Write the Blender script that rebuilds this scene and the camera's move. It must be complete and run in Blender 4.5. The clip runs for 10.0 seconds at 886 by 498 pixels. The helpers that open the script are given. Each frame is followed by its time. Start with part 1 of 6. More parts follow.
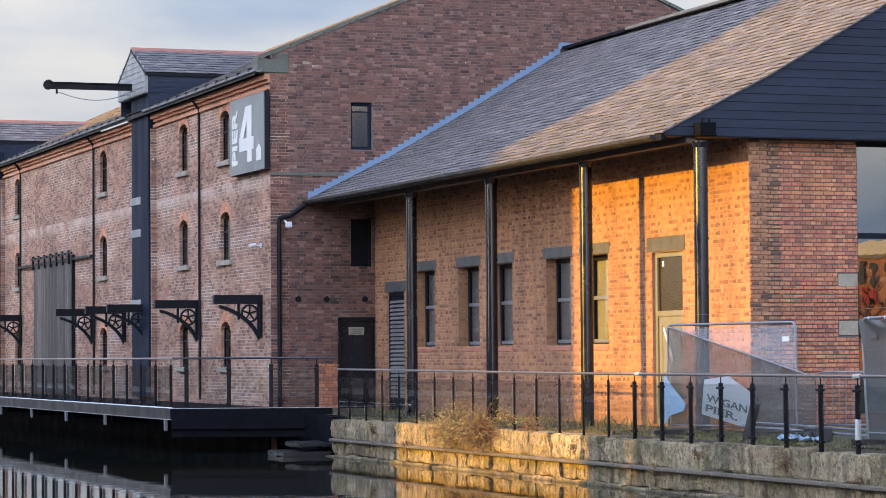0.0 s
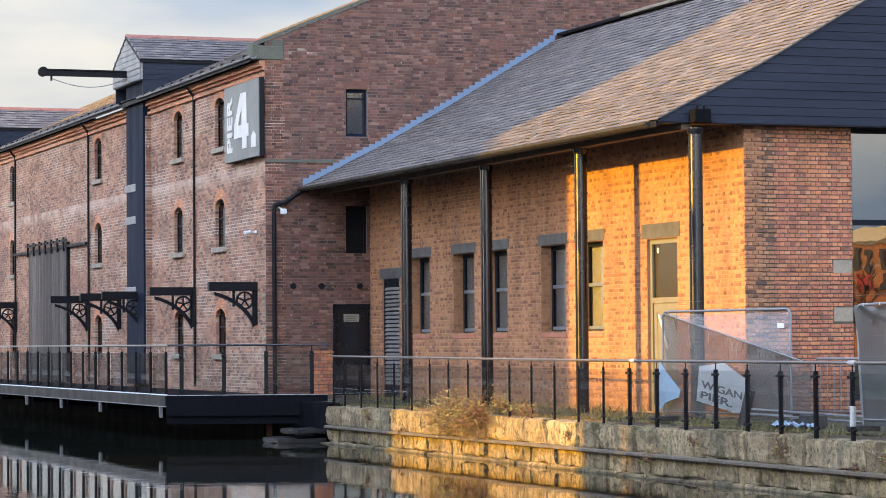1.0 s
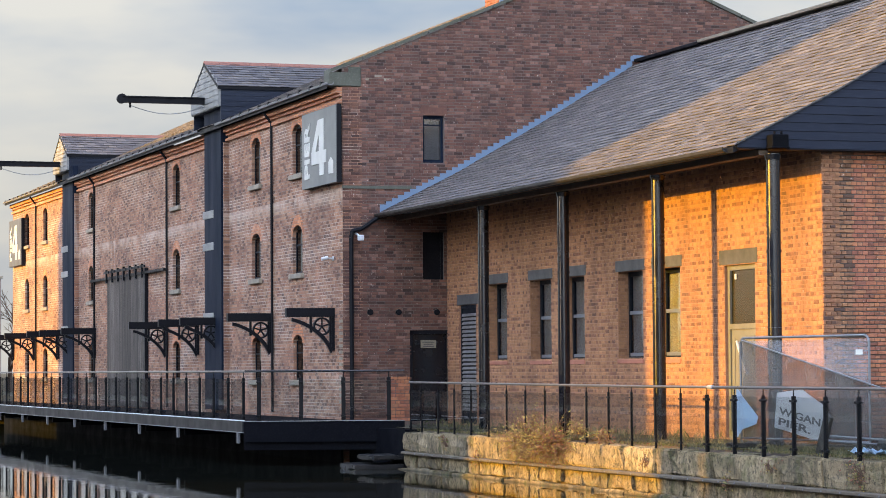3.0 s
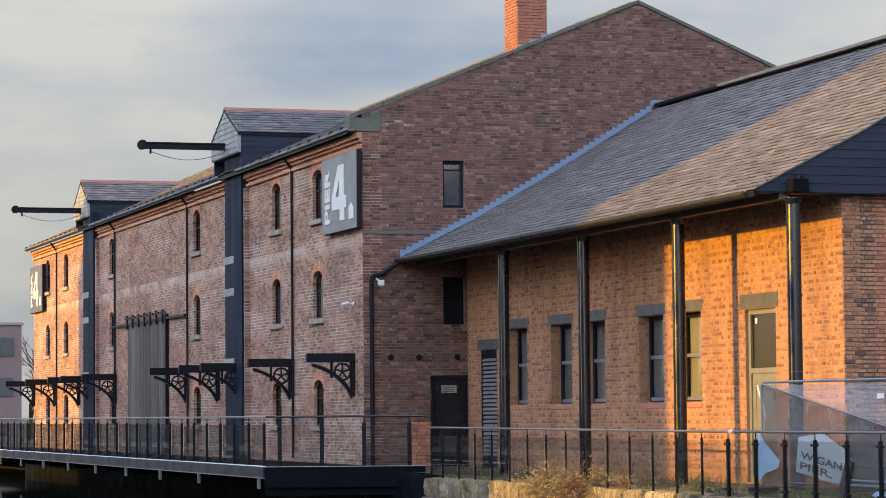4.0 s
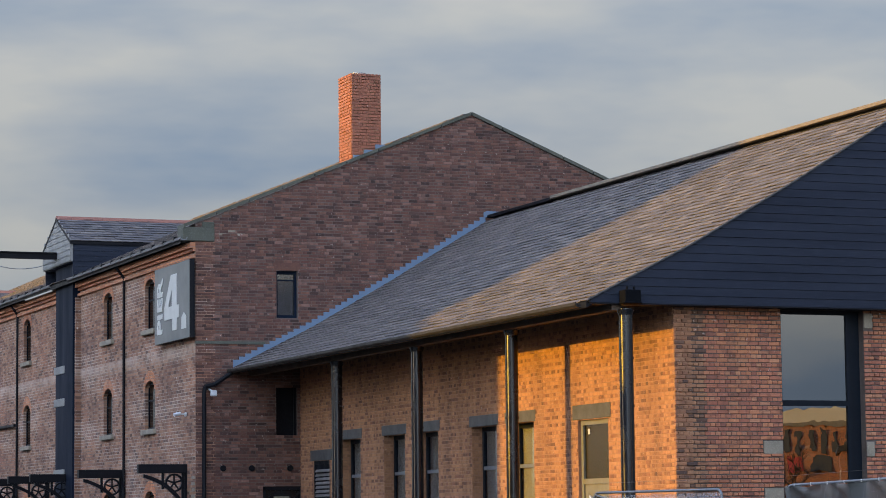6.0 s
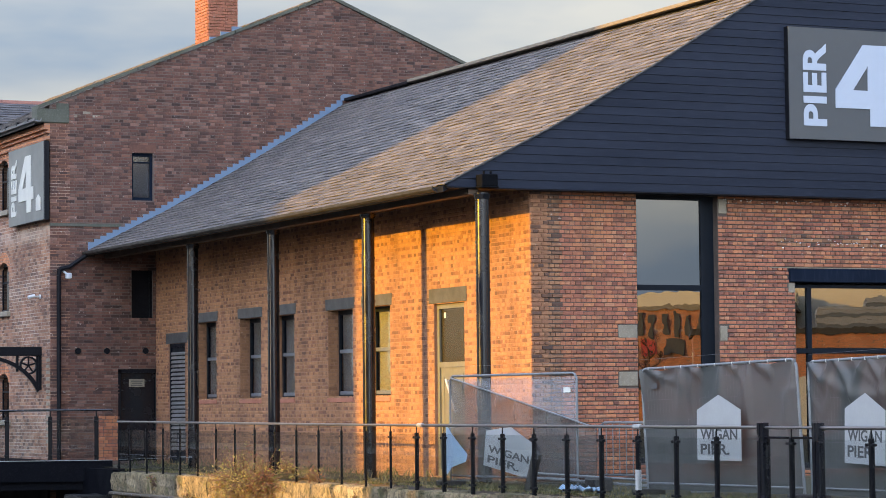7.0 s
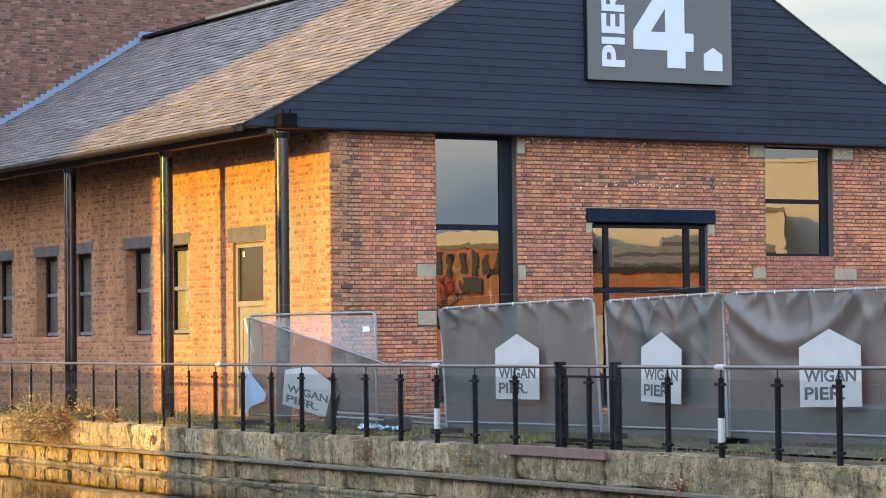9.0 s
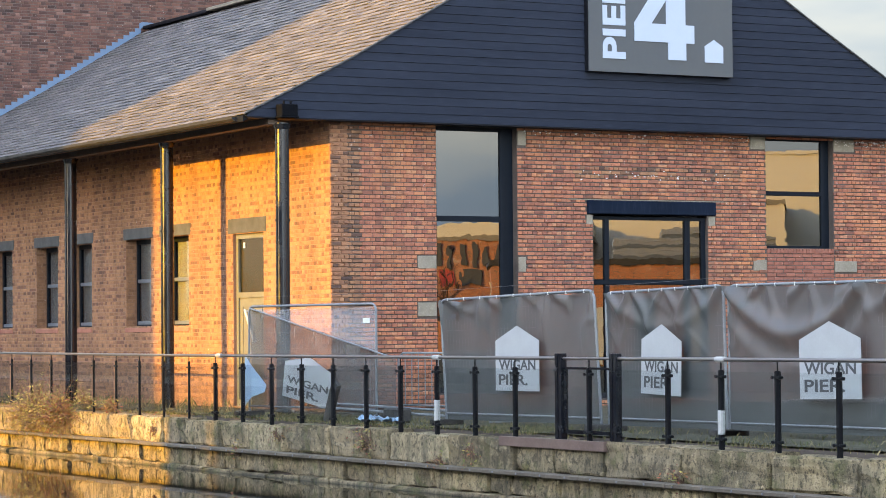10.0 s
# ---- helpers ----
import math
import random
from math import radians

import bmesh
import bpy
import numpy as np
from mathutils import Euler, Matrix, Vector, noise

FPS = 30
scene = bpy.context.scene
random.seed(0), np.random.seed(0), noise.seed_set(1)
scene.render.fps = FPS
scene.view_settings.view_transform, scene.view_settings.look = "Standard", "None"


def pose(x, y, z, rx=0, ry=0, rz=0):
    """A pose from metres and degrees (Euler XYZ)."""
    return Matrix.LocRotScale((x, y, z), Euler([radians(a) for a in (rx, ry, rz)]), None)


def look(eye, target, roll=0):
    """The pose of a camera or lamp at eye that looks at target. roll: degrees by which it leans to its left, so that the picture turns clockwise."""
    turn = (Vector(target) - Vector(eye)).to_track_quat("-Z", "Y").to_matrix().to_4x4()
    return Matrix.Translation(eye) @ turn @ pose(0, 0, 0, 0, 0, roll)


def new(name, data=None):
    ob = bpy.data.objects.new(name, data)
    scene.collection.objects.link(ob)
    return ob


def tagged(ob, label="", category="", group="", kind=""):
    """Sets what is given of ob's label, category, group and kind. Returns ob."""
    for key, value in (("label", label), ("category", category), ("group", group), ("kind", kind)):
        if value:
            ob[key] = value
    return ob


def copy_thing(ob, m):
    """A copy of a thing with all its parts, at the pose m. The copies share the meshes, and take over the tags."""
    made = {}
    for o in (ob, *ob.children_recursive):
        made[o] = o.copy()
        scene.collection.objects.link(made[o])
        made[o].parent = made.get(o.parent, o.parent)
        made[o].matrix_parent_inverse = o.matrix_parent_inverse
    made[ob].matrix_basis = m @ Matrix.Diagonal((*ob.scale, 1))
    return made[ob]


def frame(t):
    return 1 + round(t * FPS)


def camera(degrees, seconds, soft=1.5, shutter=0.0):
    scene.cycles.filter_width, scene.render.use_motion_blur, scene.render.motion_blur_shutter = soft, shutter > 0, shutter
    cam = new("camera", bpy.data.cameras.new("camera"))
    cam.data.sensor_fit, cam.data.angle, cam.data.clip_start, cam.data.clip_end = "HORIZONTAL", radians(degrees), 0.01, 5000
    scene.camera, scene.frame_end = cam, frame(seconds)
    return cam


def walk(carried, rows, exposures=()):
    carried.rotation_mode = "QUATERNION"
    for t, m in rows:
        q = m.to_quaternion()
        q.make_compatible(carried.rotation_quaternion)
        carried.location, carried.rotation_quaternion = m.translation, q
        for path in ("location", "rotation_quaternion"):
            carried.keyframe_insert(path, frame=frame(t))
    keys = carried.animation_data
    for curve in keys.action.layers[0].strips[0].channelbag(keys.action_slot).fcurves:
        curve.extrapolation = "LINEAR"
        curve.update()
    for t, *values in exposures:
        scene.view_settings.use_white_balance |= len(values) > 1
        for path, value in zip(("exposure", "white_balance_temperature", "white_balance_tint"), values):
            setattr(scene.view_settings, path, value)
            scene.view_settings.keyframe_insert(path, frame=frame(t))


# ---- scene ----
cam = camera(18.799, 10.0, soft=0.9)
# seconds, place, yaw, pitch, roll
ROWS = [
    (0.0, -20.980, -41.760, 1.334, -20.140, 2.260, -0.417),
    (0.5, -20.980, -41.759, 1.336, -20.293, 1.979, -0.433),
    (1.0, -20.980, -41.759, 1.336, -20.246, 1.976, -0.459),
    (1.5, -20.979, -41.760, 1.335, -20.062, 2.139, -0.496),
    (2.0, -20.978, -41.762, 1.334, -19.711, 2.356, -0.425),
    (2.5, -20.975, -41.766, 1.333, -19.053, 2.397, -0.364),
    (4.0, -20.972, -41.772, 1.325, -18.163, 3.524, -0.530),
    (4.5, -20.971, -41.773, 1.318, -17.950, 4.524, -0.530),
    (5.0, -20.971, -41.773, 1.309, -17.952, 5.801, -0.483),
    (5.5, -20.977, -41.764, 1.306, -19.397, 6.245, -0.583),
    (6.0, -20.986, -41.750, 1.309, -21.776, 5.868, -0.612),
    (6.2, -20.989, -41.746, 1.314, -22.562, 5.084, -0.529),
    (7.3, -21.001, -41.728, 1.329, -25.659, 3.033, -0.460),
    (7.5, -21.004, -41.724, 1.330, -26.270, 2.831, -0.289),
    (8.0, -21.009, -41.716, 1.333, -27.704, 2.493, -0.433),
    (8.5, -21.012, -41.711, 1.335, -28.512, 2.184, -0.590),
    (9.0, -21.015, -41.707, 1.336, -29.163, 1.972, -0.634),
    (9.5, -21.015, -41.707, 1.337, -29.168, 1.854, -0.603),
    (10.0, -21.015, -41.708, 1.338, -29.153, 1.788, -0.504),
]
# seconds, stops, white balance: the clip's camera darkens its picture while much sky is in it, and warms it after
EXPOSURES = [(0.0, 1.72, 6630, 14), (0.5, 1.9, 6960, 13), (1.2, 1.88, 7060, 12), (2.0, 1.7, 7010, 12), (2.5, 1.7, 7060, 11), (3.2, 1.61, 6860, 11), (4.0, 1.38, 6810, 11), (4.5, 1.08, 6560, 10), (5.0, 0.98, 6560, 10), (5.5, 0.88, 6560, 10), (6.0, 0.96, 6560, 10), (6.6, 1.24, 6660, 10), (7.3, 1.76, 7010, 9), (8.5, 1.94, 7110, 7), (10.0, 1.94, 7110, 7)]
walk(cam, [(t, pose(x, y, z, 90 + pitch, 0, yaw) @ pose(0, 0, 0, 0, 0, roll)) for t, x, y, z, yaw, pitch, roll in ROWS], EXPOSURES)

# ---- light ----
SUN_EL = 10.0
world = bpy.data.worlds.new("world")
scene.world = world
world.use_nodes = True
wn, wl = world.node_tree.nodes, world.node_tree.links
wn.clear()
w_out, w_bg = wn.new("ShaderNodeOutputWorld"), wn.new("ShaderNodeBackground")
w_sky = wn.new("ShaderNodeTexSky")
w_sky.sky_type, w_sky.sun_disc = "NISHITA", False
w_sky.sun_elevation, w_sky.sun_rotation = radians(SUN_EL), radians(-86)
w_sky.air_density, w_sky.dust_density, w_sky.ozone_density = 1.0, 1.5, 2.0
w_scale = wn.new("ShaderNodeVectorMath")
w_scale.operation, w_scale.inputs["Scale"].default_value = "SCALE", 0.12
w_co, w_map = wn.new("ShaderNodeTexCoord"), wn.new("ShaderNodeMapping")
w_map.inputs["Scale"].default_value = (3.2, 3.2, 11.0)
w_map.inputs["Location"].default_value = (0.4, 1.1, 0.3)
w_noise = wn.new("ShaderNodeTexNoise")
w_noise.inputs["Scale"].default_value, w_noise.inputs["Detail"].default_value = 1.6, 5.0
w_noise.inputs["Roughness"].default_value = 0.5
w_ramp = wn.new("ShaderNodeValToRGB")
w_ramp.color_ramp.elements[0].position, w_ramp.color_ramp.elements[1].position = 0.37, 0.62
w_ramp.color_ramp.elements[0].color = (0.262, 0.345, 0.478, 1)
w_ramp.color_ramp.elements[1].color = (0.575, 0.58, 0.572, 1)
w_mix = wn.new("ShaderNodeMix")
w_mix.data_type, w_mix.inputs["Factor"].default_value = "RGBA", 0.86
wl.new(w_co.outputs["Generated"], w_map.inputs["Vector"])
wl.new(w_map.outputs["Vector"], w_noise.inputs["Vector"])
wl.new(w_noise.outputs["Fac"], w_ramp.inputs["Fac"])
wl.new(w_sky.outputs["Color"], w_scale.inputs[0])
wl.new(w_scale.outputs["Vector"], w_mix.inputs["A"])
wl.new(w_ramp.outputs["Color"], w_mix.inputs["B"])
w_sep = wn.new("ShaderNodeSeparateXYZ")
wl.new(w_co.outputs["Generated"], w_sep.inputs[0])
w_dot = wn.new("ShaderNodeVectorMath")
w_dot.operation = "DOT_PRODUCT"
w_dot.inputs[1].default_value = Vector((-0.84, -0.42, 0.34)).normalized()
wl.new(w_co.outputs["Generated"], w_dot.inputs[0])
w_glow = wn.new("ShaderNodeMapRange")
w_glow.interpolation_type = "SMOOTHSTEP"
for key, val in (("From Min", -0.38), ("From Max", 0.9), ("To Min", 0.485), ("To Max", 3.6)):
    w_glow.inputs[key].default_value = val
wl.new(w_dot.outputs["Value"], w_glow.inputs["Value"])
w_lift = wn.new("ShaderNodeMapRange")
for key, val in (("From Min", 0.05), ("From Max", 0.21), ("To Min", 0.81), ("To Max", 1.10)):
    w_lift.inputs[key].default_value = val
wl.new(w_sep.outputs["Z"], w_lift.inputs["Value"])
w_power = wn.new("ShaderNodeMath")
w_power.operation = "MULTIPLY"
wl.new(w_glow.outputs["Result"], w_power.inputs[0])
wl.new(w_lift.outputs["Result"], w_power.inputs[1])
wl.new(w_power.outputs[0], w_bg.inputs["Strength"])
w_high = wn.new("ShaderNodeMapRange")
w_high.interpolation_type = "SMOOTHSTEP"
w_high.inputs["From Min"].default_value, w_high.inputs["From Max"].default_value = 0.2, 0.75
wl.new(w_sep.outputs["Z"], w_high.inputs["Value"])
w_over = wn.new("ShaderNodeMix")
w_over.data_type, w_over.blend_type = "RGBA", "MULTIPLY"
w_over.inputs["B"].default_value = (0.46, 0.56, 0.80, 1)
wl.new(w_high.outputs["Result"], w_over.inputs["Factor"])
wl.new(w_mix.outputs["Result"], w_over.inputs["A"])
wl.new(w_over.outputs["Result"], w_bg.inputs["Color"])
wl.new(w_bg.outputs["Background"], w_out.inputs["Surface"])

sun = new("sun", bpy.data.lights.new("sun", "SUN"))
sun.data.energy, sun.data.angle, sun.data.color = 3.4, radians(0.53), (1.0, 0.535, 0.02)
sun.matrix_world = look((-60, 4.5, 60 * math.tan(radians(SUN_EL))), (0, 0, 0))


# ---- materials ----
class Mat:
    """A node material with a Principled surface."""

    def __init__(self, name, color=(0.5, 0.5, 0.5), rough=0.7, metal=0.0, spec=0.5):
        self.m = bpy.data.materials.new(name)
        self.m.use_nodes = True
        self.n, self.l = self.m.node_tree.nodes, self.m.node_tree.links
        self.b = self.n["Principled BSDF"]
        self.b.inputs["Base Color"].default_value = (*color, 1)
        self.b.inputs["Roughness"].default_value = rough
        self.b.inputs["Metallic"].default_value = metal
        self.b.inputs["Specular IOR Level"].default_value = spec
        self.co = None

    def coords(self, scale=(1, 1, 1)):
        if self.co is None:
            self.co = self.n.new("ShaderNodeNewGeometry")
        mp = self.n.new("ShaderNodeMapping")
        mp.inputs["Scale"].default_value = scale
        self.l.new(self.co.outputs["Position"], mp.inputs["Vector"])
        return mp.outputs["Vector"]

    def noise(self, scale, detail=4, rough=0.55, stretch=(1, 1, 1)):
        t = self.n.new("ShaderNodeTexNoise")
        t.inputs["Scale"].default_value, t.inputs["Detail"].default_value = scale, detail
        t.inputs["Roughness"].default_value = rough
        self.l.new(self.coords(stretch), t.inputs["Vector"])
        return t.outputs["Fac"]

    def ramp(self, fac, stops):
        r = self.n.new("ShaderNodeValToRGB")
        e = r.color_ramp.elements
        while len(e) < len(stops):
            e.new(0.5)
        for k, (p, c) in zip(e, stops):
            k.position, k.color = p, (*c, 1)
        self.l.new(fac, r.inputs["Fac"])
        return r.outputs["Color"]

    def mix(self, a, b, fac, mode="MIX"):
        x = self.n.new("ShaderNodeMix")
        x.data_type, x.blend_type = "RGBA", mode
        for sock, val in (("A", a), ("B", b)):
            if isinstance(val, tuple):
                x.inputs[sock].default_value = (*val, 1)
            else:
                self.l.new(val, x.inputs[sock])
        if isinstance(fac, float):
            x.inputs["Factor"].default_value = fac
        else:
            self.l.new(fac, x.inputs["Factor"])
        return x.outputs["Result"]

    def span(self, fac, a, b, lo=0.0, hi=1.0):
        r = self.n.new("ShaderNodeMapRange")
        for k, v in zip(("From Min", "From Max", "To Min", "To Max"), (a, b, lo, hi)):
            r.inputs[k].default_value = v
        self.l.new(fac, r.inputs["Value"])
        return r.outputs["Result"]

    def color(self, sock):
        self.l.new(sock, self.b.inputs["Base Color"])
        return self

    def rough(self, sock):
        self.l.new(sock, self.b.inputs["Roughness"])
        return self

    def bump(self, sock, strength=0.3, dist=0.01):
        u = self.n.new("ShaderNodeBump")
        u.inputs["Strength"].default_value, u.inputs["Distance"].default_value = strength, dist
        self.l.new(sock, u.inputs["Height"])
        self.l.new(u.outputs["Normal"], self.b.inputs["Normal"])
        return self

    def island(self):
        g = self.n.new("ShaderNodeNewGeometry")
        return g.outputs["Random Per Island"]

    def object_random(self):
        g = self.n.new("ShaderNodeObjectInfo")
        return g.outputs["Random"]


def brick_piece_mat(name, source, tones, dirt=(0.05, 0.035, 0.03), dirt_amount=0.55, runs=0.0, warm=0.0):
    """Fired clay bricks, each its own tone, sooty in patches."""
    m = Mat(name, rough=0.85, spec=0.25)
    rnd = m.object_random() if source == "object" else m.island()
    base = m.ramp(rnd, [(i / (len(tones) - 1), c) for i, c in enumerate(tones)])
    grain = m.noise(38, 5)
    base = m.mix(base, (0.62, 0.55, 0.5), m.span(grain, 0.62, 0.8, 0, 0.2))
    if warm:
        base = m.mix(base, (0.56, 0.235, 0.085), m.span(m.noise(0.5, 6, 0.66), 0.5, 0.66, 0.0, warm))
    patch = m.noise(0.55, 6, 0.62)
    base = m.mix(base, dirt, m.span(patch, 0.5, 0.78, 0.0, dirt_amount))
    fine = m.noise(9, 4)
    base = m.mix(base, dirt, m.span(fine, 0.5, 0.75, 0.0, 0.45))
    blot = m.noise(2.6, 5, 0.65)
    base = m.mix(base, dirt, m.span(blot, 0.5, 0.72, 0.0, dirt_amount * 0.8))
    if runs:
        base = m.mix(base, dirt, m.span(m.noise(1.1, 6, 0.66, (1, 1, 0.14)), 0.5, 0.7, 0.0, runs))
    fleck = m.noise(13, 3, 0.6)
    base = m.mix(base, (0.62, 0.54, 0.48), m.span(fleck, 0.67, 0.74, 0.0, 0.45))
    m.color(base).bump(grain, 0.5, 0.004)
    return m.m


def brick_wall_mat(name, horizontal, tones, mortar, wash=0.0):
    """Brickwork too far off to take piece by piece. horizontal: the world axis that runs along the wall."""
    m = Mat(name, rough=0.88, spec=0.2)
    geo = m.n.new("ShaderNodeNewGeometry")
    sep, com = m.n.new("ShaderNodeSeparateXYZ"), m.n.new("ShaderNodeCombineXYZ")
    m.l.new(geo.outputs["Position"], sep.inputs[0])
    m.l.new(sep.outputs[horizontal], com.inputs["X"])
    m.l.new(sep.outputs["Z"], com.inputs["Y"])
    t = m.n.new("ShaderNodeTexBrick")
    m.l.new(com.outputs[0], t.inputs["Vector"])
    for k, v in (("Scale", 1.0), ("Mortar Size", 0.009), ("Mortar Smooth", 0.3), ("Brick Width", 0.236), ("Row Height", 0.083), ("Bias", 0.0)):
        t.inputs[k].default_value = v
    t.inputs["Color1"].default_value = (0, 0, 0, 1)
    t.inputs["Color2"].default_value = (1, 1, 1, 1)
    t.inputs["Mortar"].default_value = (0.5, 0.5, 0.5, 1)
    rgb = m.n.new("ShaderNodeRGBToBW")
    m.l.new(t.outputs["Color"], rgb.inputs[0])
    base = m.ramp(rgb.outputs[0], [(i / (len(tones) - 1), c) for i, c in enumerate(tones)])
    patch = m.noise(0.38, 7, 0.68)
    base = m.mix(base, (0.07, 0.045, 0.042), m.span(patch, 0.47, 0.72, 0.0, 0.6))
    blotch = m.noise(3.4, 5, 0.6)
    base = m.mix(base, (0.11, 0.058, 0.048), m.span(blotch, 0.52, 0.7, 0.0, 0.4))
    base = m.mix(base, (0.42, 0.185, 0.11), m.span(m.noise(0.9, 5, 0.6), 0.5, 0.72, 0.0, 0.5))
    # joints pointed in some places, sooty in others, with lime washed out in level bands
    lime = m.noise(0.7, 6, 0.68, (1, 0.4, 1.5))
    joint = m.mix((0.17, 0.12, 0.098), mortar, m.span(lime, 0.42, 0.62, 0.0, 1.0))
    base = m.mix(base, joint, t.outputs["Fac"])
    base = m.mix(base, (0.46, 0.42, 0.39), m.span(lime, 0.52, 0.75, 0.0, 0.25 + wash))
    base = m.mix(base, (0.06, 0.042, 0.04), m.span(m.noise(8, 5, 0.7), 0.55, 0.7, 0, 0.35))
    spots = m.noise(12, 4, 0.65, (1, 1.6, 1))
    base = m.mix(base, (0.66, 0.62, 0.58), m.span(spots, 0.64, 0.69, 0, 0.7))
    # an old level of fresh pale pointing, and lime that ran down from it
    level = m.n.new("ShaderNodeMapRange")
    level.interpolation_type = "SMOOTHSTEP"
    for k, v in zip(("From Min", "From Max", "To Min", "To Max"), (5.25, 5.68, 0.0, 1.0)):
        level.inputs[k].default_value = v
    m.l.new(sep.outputs["Z"], level.inputs["Value"])
    over = m.span(sep.outputs["Z"], 5.70, 5.74, 1.0, 0.0)
    both = m.n.new("ShaderNodeMath")
    both.operation = "MULTIPLY"
    m.l.new(level.outputs["Result"], both.inputs[0])
    m.l.new(over, both.inputs[1])
    worn = m.n.new("ShaderNodeMath")
    worn.operation = "MULTIPLY"
    m.l.new(both.outputs[0], worn.inputs[0])
    m.l.new(m.span(m.noise(1.7, 5, 0.7), 0.35, 0.6, 0.0, 0.55), worn.inputs[1])
    base = m.mix(base, (0.50, 0.40, 0.33), worn.outputs[0])
    streak = m.noise(1.5, 5, 0.65, (1, 2.6, 0.16))
    base = m.mix(base, (0.60, 0.55, 0.50), m.span(streak, 0.63, 0.76, 0.0, 0.45))
    m.color(base)
    inv = m.span(t.outputs["Fac"], 0, 1, 1, 0)
    m.bump(inv, 0.45, 0.01)
    return m.m


RED_TONES = [(0.175, 0.077, 0.057), (0.33, 0.124, 0.075), (0.402, 0.158, 0.092), (0.278, 0.108, 0.072), (0.453, 0.185, 0.094), (0.36, 0.137, 0.082), (0.227, 0.095, 0.067), (0.464, 0.216, 0.119)]
QUOIN_TONES = [(0.08, 0.05, 0.042), (0.19, 0.10, 0.062), (0.30, 0.145, 0.08), (0.34, 0.17, 0.09), (0.27, 0.128, 0.075), (0.36, 0.19, 0.105)]
WARM_TONES = [(0.226, 0.115, 0.059), (0.31, 0.157, 0.082), (0.338, 0.172, 0.09), (0.315, 0.159, 0.083), (0.359, 0.183, 0.094), (0.283, 0.144, 0.074), (0.348, 0.177, 0.091), (0.325, 0.164, 0.085), (0.381, 0.193, 0.1)]
HEADER_TONES = [(0.135, 0.07, 0.047), (0.18, 0.087, 0.056), (0.225, 0.109, 0.065), (0.261, 0.127, 0.075), (0.162, 0.078, 0.051)]
DARK_TONES = [(0.044, 0.027, 0.024), (0.119, 0.055, 0.041), (0.15, 0.071, 0.052), (0.079, 0.041, 0.034), (0.182, 0.087, 0.062), (0.063, 0.036, 0.032), (0.214, 0.119, 0.092), (0.127, 0.06, 0.044), (0.099, 0.049, 0.04)]

m_brick_red = brick_piece_mat("red_brick", "island", RED_TONES, dirt_amount=0.4, warm=0.4)
m_brick_red_piece = brick_piece_mat("red_brick_single", "object", RED_TONES, dirt_amount=0.4, warm=0.4)
m_brick_warm = brick_piece_mat("orange_brick", "island", WARM_TONES, dirt_amount=0.36, runs=0.5)
m_brick_header = brick_piece_mat("dark_header_brick", "island", HEADER_TONES, dirt_amount=0.3, runs=0.5)
m_brick_quoin = brick_piece_mat("brown_quoin_brick", "island", QUOIN_TONES)
m_brick_dark = brick_piece_mat("sooty_brick", "island", DARK_TONES, dirt_amount=0.65)
m_brick_new = brick_piece_mat("clean_red_brick", "island", [(0.22, 0.088, 0.058), (0.30, 0.115, 0.07), (0.26, 0.10, 0.064)], dirt_amount=0.3)
m_brick_infill = brick_piece_mat("newer_red_brick", "island", [(0.22, 0.085, 0.06), (0.28, 0.11, 0.075), (0.25, 0.095, 0.065)], dirt_amount=0.2)
m_facade = brick_wall_mat("warehouse_brick", "Y", [(0.10, 0.057, 0.043), (0.20, 0.103, 0.066), (0.265, 0.138, 0.086), (0.34, 0.195, 0.125)], (0.46, 0.36, 0.285), 0.02)
m_orange = brick_wall_mat("rubbed_orange_brick", "Y", [(0.42, 0.16, 0.08), (0.52, 0.22, 0.11)], (0.40, 0.24, 0.15))
m_far_brick = brick_wall_mat("far_brick", "X", [(0.3, 0.12, 0.08), (0.4, 0.18, 0.11)], (0.35, 0.28, 0.24))


def simple(name, color, rough=0.7, metal=0.0, vary=0.25, scale=3.0, spec=0.5, bump=0.15, stretch=(1, 1, 1), dark=0.45):
    """One material with stains at two scales and a fine relief."""
    m = Mat(name, color, rough, metal, spec)
    big, fine = m.noise(scale, 5, 0.6, stretch), m.noise(scale * 14, 4, 0.5, stretch)
    c = m.mix(color, tuple(v * dark for v in color), m.span(big, 0.4, 0.75, 0, vary))
    c = m.mix(c, tuple(min(1, v * 1.5 + 0.01) for v in color), m.span(fine, 0.5, 0.8, 0, vary))
    m.color(c).rough(m.span(big, 0.3, 0.7, max(0.02, rough - 0.12), min(1, rough + 0.1)))
    if bump:
        m.bump(fine, bump, 0.004)
    return m.m


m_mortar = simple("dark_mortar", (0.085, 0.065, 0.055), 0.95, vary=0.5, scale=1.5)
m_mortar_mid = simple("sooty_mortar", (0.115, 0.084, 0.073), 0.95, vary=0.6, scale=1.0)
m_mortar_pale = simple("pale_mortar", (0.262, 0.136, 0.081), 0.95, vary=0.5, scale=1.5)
m_black = simple("black_gloss_paint", (0.005, 0.006, 0.009), 0.24, spec=0.45, vary=0.3, bump=0.02)
m_black_matt = simple("black_satin_paint", (0.007, 0.0075, 0.010), 0.5, spec=0.1, vary=0.4, bump=0.05)
m_black_dull = simple("dull_black_paint", (0.004, 0.0045, 0.006), 0.8, spec=0.04, vary=0.3, bump=0.03)
m_post = simple("black_rail_paint", (0.005, 0.0055, 0.007), 0.5, spec=0.12, vary=0.3, bump=0.03)
